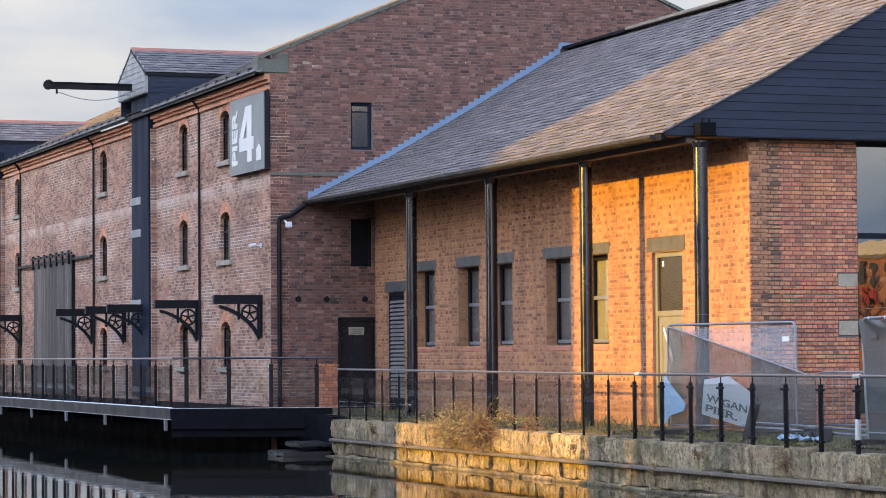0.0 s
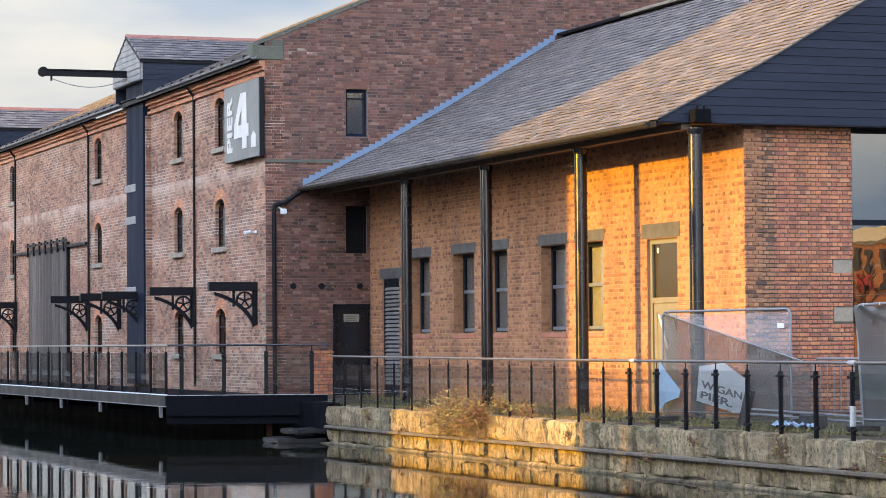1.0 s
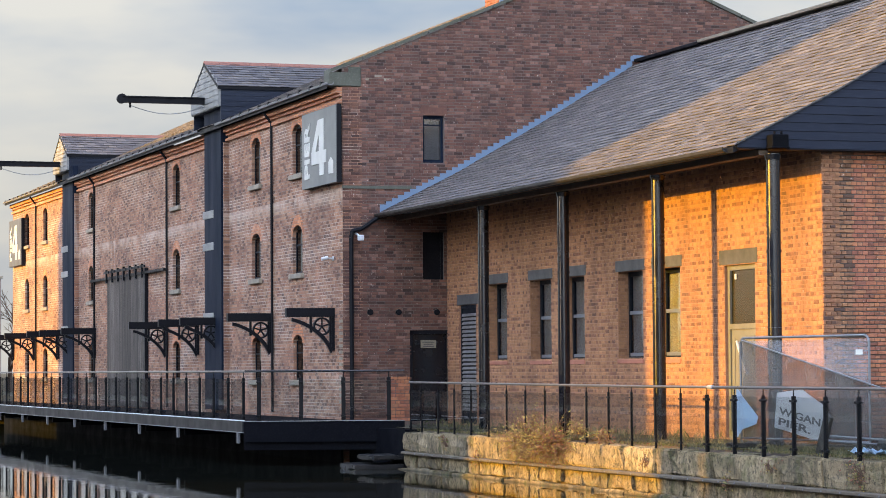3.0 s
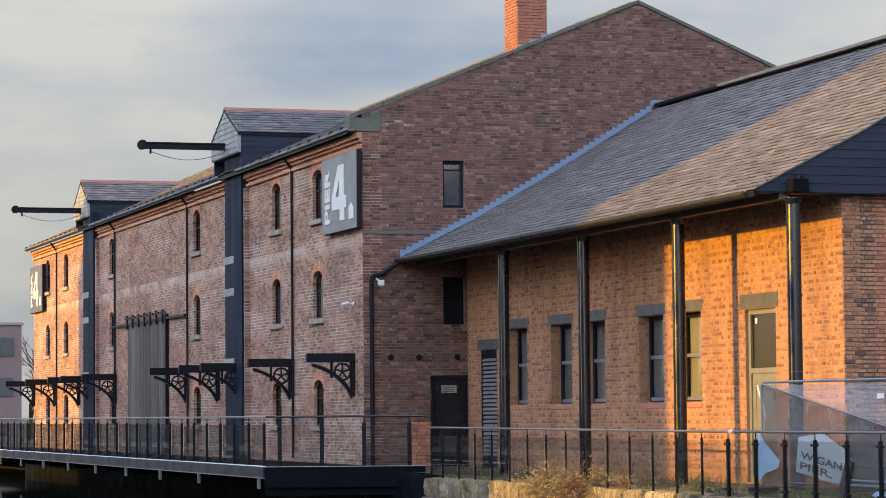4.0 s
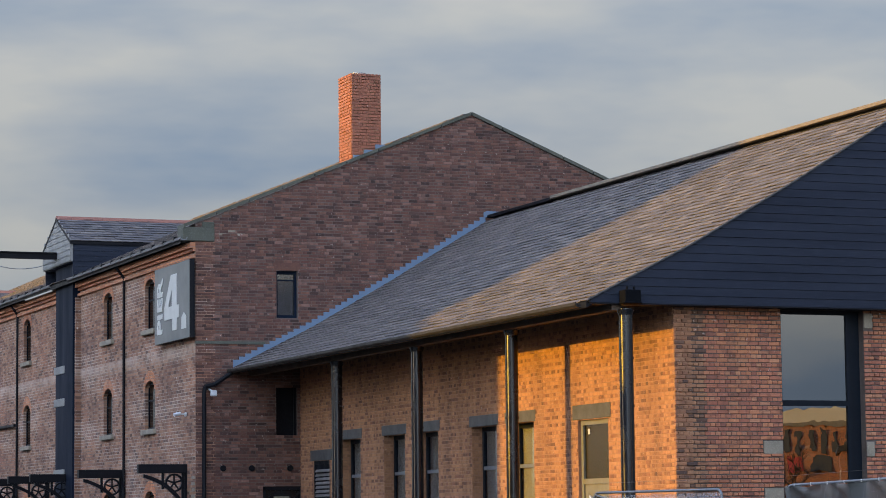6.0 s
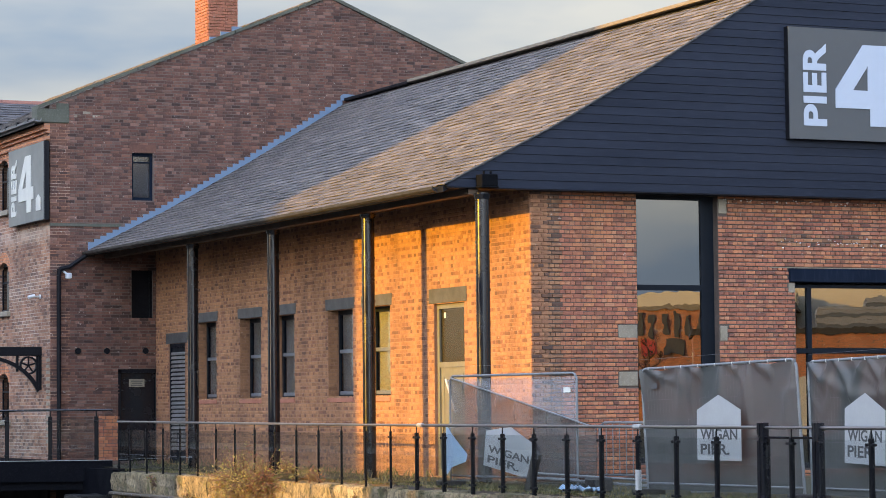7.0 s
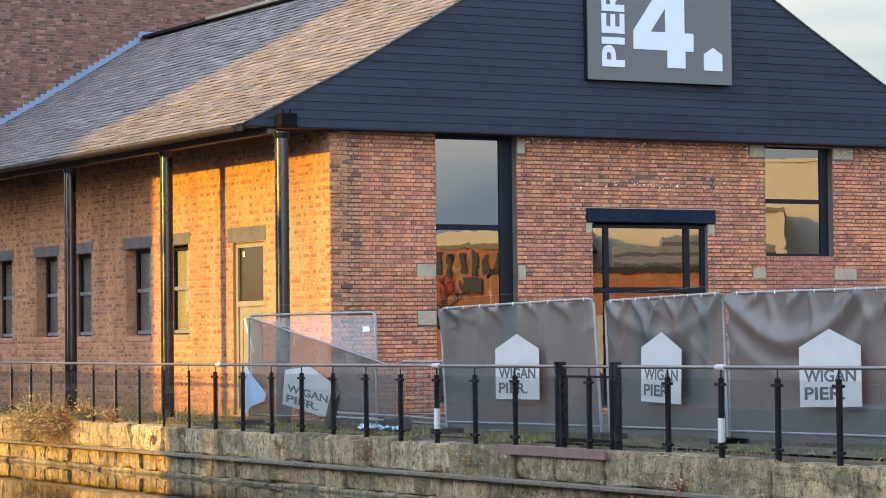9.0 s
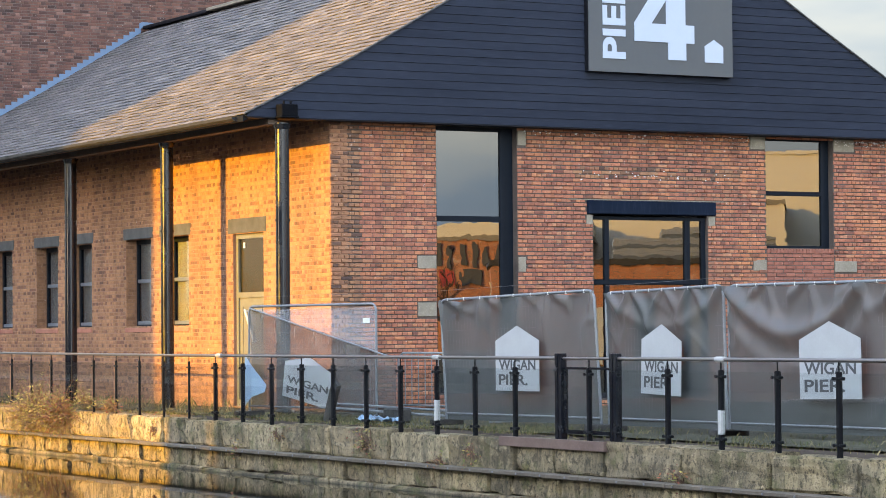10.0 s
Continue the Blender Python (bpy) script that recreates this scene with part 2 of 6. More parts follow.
m_navy = simple("blue_black_boards", (0.0175, 0.0225, 0.036), 0.6, spec=0.12, vary=0.6, scale=1.2, stretch=(0.25, 1, 3), bump=0.1)
m_navy_wall = simple("blue_black_timber", (0.007, 0.012, 0.024), 0.65, spec=0.06, vary=0.5, scale=1.2, stretch=(1, 1, 0.2))
m_grey_board = simple("pale_weatherboard", (0.19, 0.19, 0.18), 0.7, vary=0.5, scale=2)
m_sash = simple("grey_sash_paint", (0.10, 0.115, 0.135), 0.5, vary=0.15)
m_sill_brick = simple("red_sill_tile", (0.30, 0.115, 0.075), 0.8, vary=0.4, scale=2.5)
m_lintel = simple("grey_painted_stone", (0.052, 0.054, 0.056), 0.7, vary=0.3)
m_gutter = simple("pale_grey_gutter", (0.13, 0.133, 0.138), 0.55, vary=0.25, scale=1.0)
m_lime = simple("white_lime", (0.55, 0.52, 0.50), 0.9, vary=0.3)
m_stone = simple("grey_stone", (0.225, 0.195, 0.148), 0.85, vary=0.6, scale=2.5, bump=0.3)
m_coping = simple("mossy_coping_stone", (0.075, 0.078, 0.06), 0.9, vary=0.6, scale=2.0, bump=0.3)
m_lead = simple("blue_flashing", (0.105, 0.165, 0.25), 0.5, vary=0.2, scale=2)
m_ridge = simple("red_clay_ridge_tile", (0.24, 0.10, 0.07), 0.8, vary=0.4)
m_steel = simple("galvanised_steel", (0.27, 0.285, 0.30), 0.5, 0.5, vary=0.3, scale=6)
m_tube = simple("weathered_galvanised_tube", (0.17, 0.18, 0.19), 0.5, 0.4, vary=0.3, scale=6)
m_wire = simple("dull_wire", (0.10, 0.10, 0.105), 0.6, 0.3, vary=0.2, scale=6, bump=0)
m_rail = simple("brushed_steel_rail", (0.20, 0.185, 0.18), 0.38, 0.9, vary=0.1, scale=1.0)
m_white = simple("white_vinyl", (0.46, 0.48, 0.50), 0.5, vary=0.2, bump=0.02)
m_sign_white = simple("pale_blue_white_acrylic", (0.37, 0.42, 0.50), 0.4, vary=0.06, bump=0.02)
m_white_frame = simple("off_white_frame", (0.5, 0.5, 0.47), 0.6, vary=0.25)
m_sign = simple("grey_sign_panel", (0.108, 0.113, 0.110), 0.45, vary=0.08, scale=0.8, bump=0.02)
m_sign_cream = simple("cream_white_acrylic", (0.44, 0.44, 0.41), 0.4, vary=0.06, bump=0.02)
# the sign grey again, darkened to put the gable's weaker light into colour
m_sign_darkened = simple("darkened_sign_panel", (0.062, 0.068, 0.074), 0.45, vary=0.08, scale=0.8, bump=0.02)
m_tape = simple("worn_white_tape", (0.33, 0.33, 0.32), 0.6, vary=0.4, scale=6, bump=0.05)
m_print = simple("pale_grey_print", (0.275, 0.285, 0.29), 0.55, vary=0.12, bump=0.02)
m_text = simple("dark_grey_print", (0.035, 0.038, 0.043), 0.6, vary=0.1)
m_frame = simple("dark_grey_window_frame", (0.008, 0.011, 0.016), 0.5, spec=0.08, vary=0.2)
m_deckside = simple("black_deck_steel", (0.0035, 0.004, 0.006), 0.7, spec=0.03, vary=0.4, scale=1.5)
m_deckgrey = simple("grey_deck_fascia", (0.014, 0.014, 0.017), 0.4, spec=0.2, vary=0.2, scale=1.0, bump=0.02)
m_strip = simple("bright_edge_strip", (0.62, 0.64, 0.68), 0.4, vary=0.1, bump=0.02)
m_hanger = simple("grey_hanger_steel", (0.10, 0.103, 0.112), 0.5, vary=0.2)
m_wet = simple("wet_black_stone", (0.016, 0.016, 0.017), 0.35, vary=0.5, scale=3, spec=0.3)
m_fender = simple("dark_rubber_fender", (0.036, 0.032, 0.028), 0.7, vary=0.5, scale=4)
m_strip_wood = simple("weathered_fender_strip", (0.085, 0.068, 0.049), 0.8, vary=0.6, scale=1.4, bump=0.3)
m_inside = simple("dim_plaster", (0.16, 0.15, 0.14), 0.9, vary=0.3)
m_rust = simple("rust_red_plank", (0.10, 0.062, 0.048), 0.75, vary=0.4)
m_beige = simple("beige_ridge_board", (0.14, 0.115, 0.085), 0.75, vary=0.4)
m_olive = simple("olive_grey_door_frame", (0.14, 0.135, 0.10), 0.5, vary=0.2)
m_board_pale = simple("pale_blue_grey_boards", (0.24, 0.26, 0.29), 0.7, vary=0.4, scale=1.5)
m_blind = simple("grey_blind", (0.37, 0.36, 0.34), 0.85, vary=0.15, scale=1.0)
m_blue_sheet = simple("blue_plastic_sheet", (0.25, 0.36, 0.48), 0.4, vary=0.3, scale=5)


def slate_mat(name, single):
    m = Mat(name, rough=0.62, spec=0.22)
    base = m.ramp(m.object_random() if single else m.island(), [(0, (0.082, 0.076, 0.078)), (0.4, (0.106, 0.096, 0.096)), (0.75, (0.127, 0.115, 0.111)), (1, (0.17, 0.15, 0.138))])
    lichen = m.noise(3.0, 6, 0.65)
    base = m.mix(base, (0.20, 0.15, 0.115), m.span(lichen, 0.52, 0.75, 0, 0.45))
    fine = m.noise(26, 4)
    base = m.mix(base, (0.26, 0.20, 0.18), m.span(fine, 0.62, 0.8, 0, 0.5))
    m.color(base).bump(fine, 0.4, 0.004)
    return m.m


m_slate, m_slate_piece = slate_mat("roof_slate", False), slate_mat("single_roof_slate", True)


def plank_mat():
    m = Mat("weathered_grey_planks", rough=0.85, spec=0.2)
    base = m.ramp(m.object_random(), [(0, (0.06, 0.05, 0.043)), (0.5, (0.10, 0.085, 0.072)), (1, (0.15, 0.13, 0.11))])
    streak = m.noise(3.0, 5, 0.6, (1, 9, 0.35))
    base = m.mix(base, (0.035, 0.03, 0.027), m.span(streak, 0.42, 0.62, 0, 0.9))
    m.color(base).bump(streak, 0.4, 0.006)
    return m.m


m_wood = plank_mat()


def stone_block_mat():
    m = Mat("quay_sandstone", rough=0.9, spec=0.2)
    base = m.ramp(m.object_random(), [(0, (0.20, 0.155, 0.092)), (0.35, (0.36, 0.282, 0.165)), (0.7, (0.275, 0.215, 0.132)), (1, (0.42, 0.34, 0.21))])
    soot = m.noise(1.3, 6, 0.65, (1, 1.0, 0.6))
    base = m.mix(base, (0.055, 0.05, 0.04), m.span(soot, 0.45, 0.66, 0, 0.65))
    runs = m.noise(2.4, 6, 0.66, (1, 2.8, 0.5))
    base = m.mix(base, (0.045, 0.044, 0.033), m.span(runs, 0.48, 0.64, 0, 0.6))
    pale = m.noise(5, 5, 0.6)
    base = m.mix(base, (0.46, 0.36, 0.22), m.span(pale, 0.55, 0.68, 0, 0.6))
    speck = m.noise(24, 6, 0.7)
    base = m.mix(base, (0.04, 0.036, 0.028), m.span(speck, 0.53, 0.64, 0, 0.75))
    sep = m.n.new("ShaderNodeSeparateXYZ")
    m.l.new(m.coords(), sep.inputs[0])
    tide = m.span(sep.outputs["Z"], -0.93, -0.875, 0.8, 0)
    base = m.mix(base, (0.035, 0.035, 0.027), tide)
    moss = m.noise(2.7, 5, 0.6)
    base = m.mix(base, (0.075, 0.085, 0.03), m.span(moss, 0.52, 0.66, 0, 0.65))
    pits = m.noise(9, 6, 0.75)
    base = m.mix(base, (0.05, 0.045, 0.032), m.span(pits, 0.52, 0.61, 0, 0.8))
    fine = m.noise(12, 7, 0.75)
    m.color(base).bump(fine, 1.0, 0.06)
    return m.m


m_quay = stone_block_mat()


def ground_mat():
    m = Mat("rough_grass_ground", rough=0.95, spec=0.1)
    a = m.noise(1.6, 6, 0.65)
    base = m.ramp(a, [(0.3, (0.06, 0.05, 0.035)), (0.5, (0.075, 0.068, 0.045)), (0.62, (0.095, 0.085, 0.06)), (0.75, (0.14, 0.125, 0.10))])
    m.color(base).bump(m.noise(30, 4), 0.6, 0.02)
    return m.m


m_ground = ground_mat()


def water_mat():
    m = Mat("canal_water", (0.012, 0.013, 0.010), 0.02, spec=0.5)
    m.b.inputs["IOR"].default_value = 1.33
    r = m.noise(1.1, 3, 0.5, (0.6, 1.6, 1))
    s = m.noise(5.0, 2, 0.5, (0.5, 1.4, 1))
    add = m.n.new("ShaderNodeMath")
    m.l.new(r, add.inputs[0])
    mul = m.n.new("ShaderNodeMath")
    mul.operation, mul.inputs[1].default_value = "MULTIPLY", 0.15
    m.l.new(s, mul.inputs[0])
    m.l.new(mul.outputs[0], add.inputs[1])
    return m.bump(add.outputs[0], 0.07, 0.02).m


m_water = water_mat()


def coated_glass(name, tint, mirror, rough=0.0, share=0.5, wave=0.05):
    """Window glass: part mirror, the rest lets light through."""
    m = bpy.data.materials.new(name)
    m.use_nodes = True
    n, l = m.node_tree.nodes, m.node_tree.links
    n.clear()
    out, mx = n.new("ShaderNodeOutputMaterial"), n.new("ShaderNodeMixShader")
    tr, gl = n.new("ShaderNodeBsdfTransparent"), n.new("ShaderNodeBsdfGlossy")
    tr.inputs["Color"].default_value = (*tint, 1)
    gl.inputs["Roughness"].default_value = rough
    gl.inputs["Color"].default_value = (0.95, 0.97, 1, 1) if mirror is None else (0.95 * mirror / share, 0.97 * mirror / share, mirror / share, 1)
    if mirror is None:
        lw_n, pw = n.new("ShaderNodeLayerWeight"), n.new("ShaderNodeMath")
        pw.operation, pw.inputs[1].default_value = "POWER", 4.2
        ad = n.new("ShaderNodeMath")
        ad.operation, ad.inputs[1].default_value, ad.inputs[2].default_value = "MULTIPLY_ADD", 0.9, 0.03
        l.new(lw_n.outputs["Facing"], pw.inputs[0])
        l.new(pw.outputs[0], ad.inputs[0])
        l.new(ad.outputs[0], mx.inputs["Fac"])
    else:
        mx.inputs["Fac"].default_value = share
    tx, bp = n.new("ShaderNodeTexNoise"), n.new("ShaderNodeBump")
    geo = n.new("ShaderNodeNewGeometry")
    tx.inputs["Scale"].default_value = 1.9
    bp.inputs["Strength"].default_value, bp.inputs["Distance"].default_value = wave, 0.01
    l.new(geo.outputs["Position"], tx.inputs["Vector"])
    l.new(tx.outputs["Fac"], bp.inputs["Height"])
    l.new(bp.outputs["Normal"], gl.inputs["Normal"])
    l.new(tr.outputs[0], mx.inputs[1])
    l.new(gl.outputs[0], mx.inputs[2])
    l.new(mx.outputs[0], out.inputs["Surface"])
    return m


m_glass = coated_glass("coated_window_glass", (0.14, 0.145, 0.15), 0.19, wave=0.05)
m_glass_dull = coated_glass("dusty_window_glass", (0.75, 0.78, 0.8), 0.13, 0.08, 0.22, 0.2)
m_glass_dim = coated_glass("dusty_top_light_glass", (0.62, 0.60, 0.54), 0.05, 0.15, 0.2)
m_rail_glass = coated_glass("railing_glass", (0.93, 0.95, 0.95), None)


def netting_mat(name, dark, pale, cover):
    m = bpy.data.materials.new(name)
    m.use_nodes = True
    n, l = m.node_tree.nodes, m.node_tree.links
    b, out = n["Principled BSDF"], n["Material Output"]
    geo, tx = n.new("ShaderNodeNewGeometry"), n.new("ShaderNodeTexNoise")
    tx.inputs["Scale"].default_value = 2.2
    rp = n.new("ShaderNodeValToRGB")
    rp.color_ramp.elements[0].color, rp.color_ramp.elements[1].color = (*dark, 1), (*pale, 1)
    l.new(geo.outputs["Position"], tx.inputs["Vector"])
    l.new(tx.outputs["Fac"], rp.inputs["Fac"])
    l.new(rp.outputs["Color"], b.inputs["Base Color"])
    b.inputs["Roughness"].default_value = 0.5
    tr, mx = n.new("ShaderNodeBsdfTransparent"), n.new("ShaderNodeMixShader")
    mx.inputs["Fac"].default_value = cover
    l.new(tr.outputs[0], mx.inputs[1])
    l.new(b.outputs[0], mx.inputs[2])
    l.new(mx.outputs[0], out.inputs["Surface"])
    return m


m_net = netting_mat("grey_debris_netting", (0.034, 0.039, 0.040), (0.068, 0.074, 0.074), 0.85)
m_net_thin = netting_mat("single_layer_netting", (0.050, 0.053, 0.052), (0.090, 0.094, 0.092), 0.68)
m_clear = netting_mat("whitish_clear_sheet", (0.32, 0.34, 0.38), (0.42, 0.44, 0.48), 0.38)


def leaf_mat(name, tones):
    m = Mat(name, rough=0.7, spec=0.2)
    m.color(m.ramp(m.island(), [(i / (len(tones) - 1), c) for i, c in enumerate(tones)]))
    return m.m


m_leaf = leaf_mat("autumn_leaves", [(0.10, 0.12, 0.03), (0.22, 0.19, 0.045), (0.22, 0.07, 0.04), (0.15, 0.05, 0.035), (0.14, 0.16, 0.04), (0.30, 0.24, 0.06), (0.18, 0.06, 0.04), (0.11, 0.06, 0.035)])
m_leaf_yellow = leaf_mat("straw_yellow_leaves", [(0.20, 0.19, 0.05), (0.34, 0.27, 0.08), (0.14, 0.16, 0.045), (0.26, 0.20, 0.07), (0.18, 0.09, 0.05), (0.38, 0.31, 0.12)])
m_grass = leaf_mat("grass_blades", [(0.055, 0.068, 0.024), (0.10, 0.10, 0.036), (0.24, 0.19, 0.10), (0.07, 0.078, 0.028), (0.16, 0.135, 0.065), (0.20, 0.155, 0.08)])
m_twig = simple("brown_twigs", (0.10, 0.06, 0.04), 0.9)


# ---- mesh helpers ----
def thing(name, label, category, at=(0, 0, 0), group="", kind=""):
    ob = new(name)
    ob.location = at
    ob.empty_display_size = 0.3
    return tagged(ob, label, category, group, kind)


def mesh_of(name, bm, material, smooth=False):
    me = bpy.data.meshes.new(name)
    if smooth:
        for f in bm.faces:
            f.smooth = True
    bm.to_mesh(me)
    bm.free()
    me.materials.append(material)
    if smooth:
        me.set_sharp_from_angle(angle=radians(50))
    return me


def base_of(parent):
    """World place of a parent that is only moved, never turned."""
    p = Vector((0, 0, 0))
    while parent is not None:
        p += parent.location
        parent = parent.parent
    return p


def part(name, bm, material, parent, label="", smooth=False, kind=""):
    """Link a bmesh, given in world places, as one mesh under a thing or a part."""
    if parent is not None:
        bmesh.ops.translate(bm, vec=-base_of(parent), verts=bm.verts)
    ob = new(name, mesh_of(name, bm, material, smooth))
    ob.parent = parent
    if name == "pane":
        ob.visible_shadow = False
    return tagged(ob, label, kind=kind)


def piece(name, me, parent, at, turn=(0, 0, 0)):
    ob = new(name, me)
    ob.parent = parent
    ob.location = Vector(at) - base_of(parent)
    ob.rotation_euler = turn
    return ob


def box(bm, x0, x1, y0, y1, z0, z1, bevel=0.0):
    r = bmesh.ops.create_cube(bm, size=1.0)
    vs = r["verts"]
    for v in vs:
        v.co = Vector(((x0 + x1) / 2 + v.co.x * (x1 - x0), (y0 + y1) / 2 + v.co.y * (y1 - y0), (z0 + z1) / 2 + v.co.z * (z1 - z0)))
    if bevel:
        es = list({e for v in vs for e in v.link_edges})
        bmesh.ops.bevel(bm, geom=es, offset=bevel, segments=1, affect="EDGES")
    return bm


def boxes(*args, bevel=0.0):
    bm = bmesh.new()
    for a in args:
        box(bm, *a, bevel=bevel)
    return bm


def prism(bm, outline, d0, d1, axis):
    """Extrude a flat outline of (a, b) along an axis: 'x' takes (y, z), 'y' takes (x, z), 'z' takes (x, y)."""
    def at(a, b, d):
        return {"x": (d, a, b), "y": (a, d, b), "z": (a, b, d)}[axis]
    lo = [bm.verts.new(at(a, b, d0)) for a, b in outline]
    hi = [bm.verts.new(at(a, b, d1)) for a, b in outline]
    n = len(outline)
    bm.faces.new(lo)
    bm.faces.new(hi)
    for i in range(n):
        bm.faces.new((lo[i], lo[(i + 1) % n], hi[(i + 1) % n], hi[i]))
    bmesh.ops.recalc_face_normals(bm, faces=bm.faces)
    return bm


def tube(bm, a, b, r0, r1=None, sides=10):
    a, b = Vector(a), Vector(b)
    m = Matrix.Translation((a + b) / 2) @ (b - a).to_track_quat("Z", "Y").to_matrix().to_4x4()
    bmesh.ops.create_cone(bm, cap_ends=True, segments=sides, radius1=r0, radius2=r0 if r1 is None else r1, depth=(b - a).length, matrix=m)
    return bm


def pipe(points, r, sides=8):
    bm = bmesh.new()
    for a, b in zip(points, points[1:]):
        tube(bm, a, b, r, sides=sides)
    return bm


def raw(name, verts, faces, material, parent, label="", kind="", smooth=False):
    """A large mesh straight from its points, given in world places."""
    me = bpy.data.meshes.new(name)
    off = np.array(base_of(parent)) if parent is not None else np.zeros(3)
    me.from_pydata((np.asarray(verts) - off).tolist(), [], faces)
    me.materials.append(material)
    if smooth:
        me.polygons.foreach_set("use_smooth", [True] * len(me.polygons))
    ob = new(name, me)
    ob.parent = parent
    return tagged(ob, label, kind=kind)


def cells(u0, u1, v0, v1, holes):
    """Rectangles that fill a wall around its openings, row by row."""
    vs = sorted({v0, v1, *(min(max(h[k], v0), v1) for h in holes for k in (2, 3))})
    for a, b in zip(vs, vs[1:]):
        cut = sorted((max(h[0], u0), min(h[1], u1)) for h in holes if h[2] < b - 1e-6 and h[3] > a + 1e-6)
        at = u0
        for c, d in cut:
            if c > at + 1e-6:
                yield at, c, a, b
            at = max(at, d)
        if u1 > at + 1e-6:
            yield at, u1, a, b


def bond(u0, u1, v0, v1, holes, headers=2, top=None, course=0.083, length=0.236):
    """Bricks of a wall as (u, v, width, height): every headers-th course shows brick ends. top(u): the wall's height there."""
    row, v = 0, v0
    while v < v1:
        head = row % headers == headers - 1
        w = length / 2 if head else length
        u = u0 - (w / 2 if head else (length / 4 if row % 2 else 0))
        while u < u1:
            a, b = max(u, u0), min(u + w, u1)
            u += w
            mid, vm = (a + b) / 2, v + course / 2
            if top is not None and top(mid) < v + course * 0.8:
                continue
            for h in holes:
                if h[2] < vm < h[3] and a < h[1] and b > h[0]:
                    if a < h[0] - 0.03:
                        b = h[0]
                    elif b > h[1] + 0.03:
                        a = h[1]
                    else:
                        a = b
            if b - a > 0.035:
                yield a, v, b - a, course
        v += course
        row += 1


def brick_mesh(rects, place, joint=0.012, proud=0.014, rng=random.Random(5), perp=1.0):
    """Points and faces of many bricks; place(u, v, d) gives the world place, d out of the wall."""
    vs, fs = [], []
    for u, v, w, h in rects:
        g = joint * rng.uniform(0.7, 1.2)
        d, dd = proud * rng.uniform(0.45, 1.3), 0.0025
        p = g * perp
        a, b, c, e = u + p / 2, u + w - p / 2, v + g / 2 + rng.uniform(-0.002, 0.002), v + h - g / 2 + rng.uniform(-0.002, 0.002)
        n = len(vs)
        for x, q in ((a, c), (b, c), (b, e), (a, e)):
            vs.append(place(x, q, 0))
        for x, q in ((a + 0.006, c + 0.006), (b - 0.006, c + 0.006), (b - 0.006, e - 0.006), (a + 0.006, e - 0.006)):
            vs.append(place(x, q, d + rng.uniform(-dd, dd)))
        fs += [(n + 4, n + 5, n + 6, n + 7), (n, n + 1, n + 5, n + 4), (n + 1, n + 2, n + 6, n + 5), (n + 2, n + 3, n + 7, n + 6), (n + 3, n, n + 4, n + 7)]
    return vs, fs


def lettering(text, size, place_m, material, parent, name, fat=0.0, depth=0.01):
    """Words fitted into a box of size (width, height) round the place, facing its z."""
    cu = bpy.data.curves.new(name, "FONT")
    cu.body, cu.size, cu.extrude, cu.offset = text, 1.0, 0.05, fat
    tmp = bpy.data.objects.new(name, cu)
    me = bpy.data.meshes.new_from_object(tmp)
    bpy.data.objects.remove(tmp)
    xs, ys = [v.co.x for v in me.vertices], [v.co.y for v in me.vertices]
    cx, cy = (min(xs) + max(xs)) / 2, (min(ys) + max(ys)) / 2
    sx, sy = size[0] / (max(xs) - min(xs)), size[1] / (max(ys) - min(ys))
    for v in me.vertices:
        v.co = place_m @ Vector(((v.co.x - cx) * sx, (v.co.y - cy) * sy, v.co.z * depth * 20)) - base_of(parent)
    me.materials.clear()
    me.materials.append(material)
    ob = new(name, me)
    ob.parent = parent
    return ob


def house_outline(cx, cy, w, h, roof):
    """The house-shaped mark: upright sides and a pitched top."""
    return [(cx - w / 2, cy - h / 2), (cx + w / 2, cy - h / 2), (cx + w / 2, cy + h / 2 - roof), (cx, cy + h / 2), (cx - w / 2, cy + h / 2 - roof)]


# ---- ground and water ----
QUAY_X, WATER_Z, COPE_Z = -2.62, -0.93, -0.10
gm = bmesh.new()
for x0, x1, y0, y1, z in ((QUAY_X + 0.45, 1500, -1500, 1500, -0.03), (-1500, -19.3, -1500, 1500, -0.3)):
    gm.faces.new([gm.verts.new(p) for p in ((x0, y0, z), (x1, y0, z), (x1, y1, z), (x0, y1, z))])
gm.faces.new([gm.verts.new(p) for p in ((-1500, -1500, -2.4), (1500, -1500, -2.4), (1500, 1500, -2.4), (-1500, 1500, -2.4))])
tagged(part("ground", gm, m_ground, None), "rough grass and bare soil beside the canal", "ground", kind="structure")
wm = bmesh.new()
wm.faces.new([wm.verts.new(p) for p in ((-19.3, -900, WATER_Z), (QUAY_X + 0.5, -900, WATER_Z), (QUAY_X + 0.5, 900, WATER_Z), (-19.3, 900, WATER_Z))])
tagged(part("water", wm, m_water, None), "dark still canal water", "water", kind="structure")
tp = boxes((-24, -19.92, -900, 7.3, -0.35, -0.24))
tagged(part("towpath", tp, simple("pale_gravel_path", (0.30, 0.28, 0.25), 0.9, vary=0.4, scale=0.8), None), "pale gravel towpath on the opposite bank", "path", kind="structure")
bk = boxes((-19.9, -19.3, -900, 900, -2.4, -0.28))
tagged(part("far_bank_wall", bk, m_mortar, None), "stone edge of the towpath bank", "wall", kind="structure")

# ---- annexe: long brick shed with a slate roof ----
RIDGE_X, WALL_W, LEN = 6.25, 12.5, 20.28
PROFILE = [(-1.78, 5.10), (0.30, 6.15), (2.34, 7.32), (5.05, 8.96), (6.25, 8.97)]


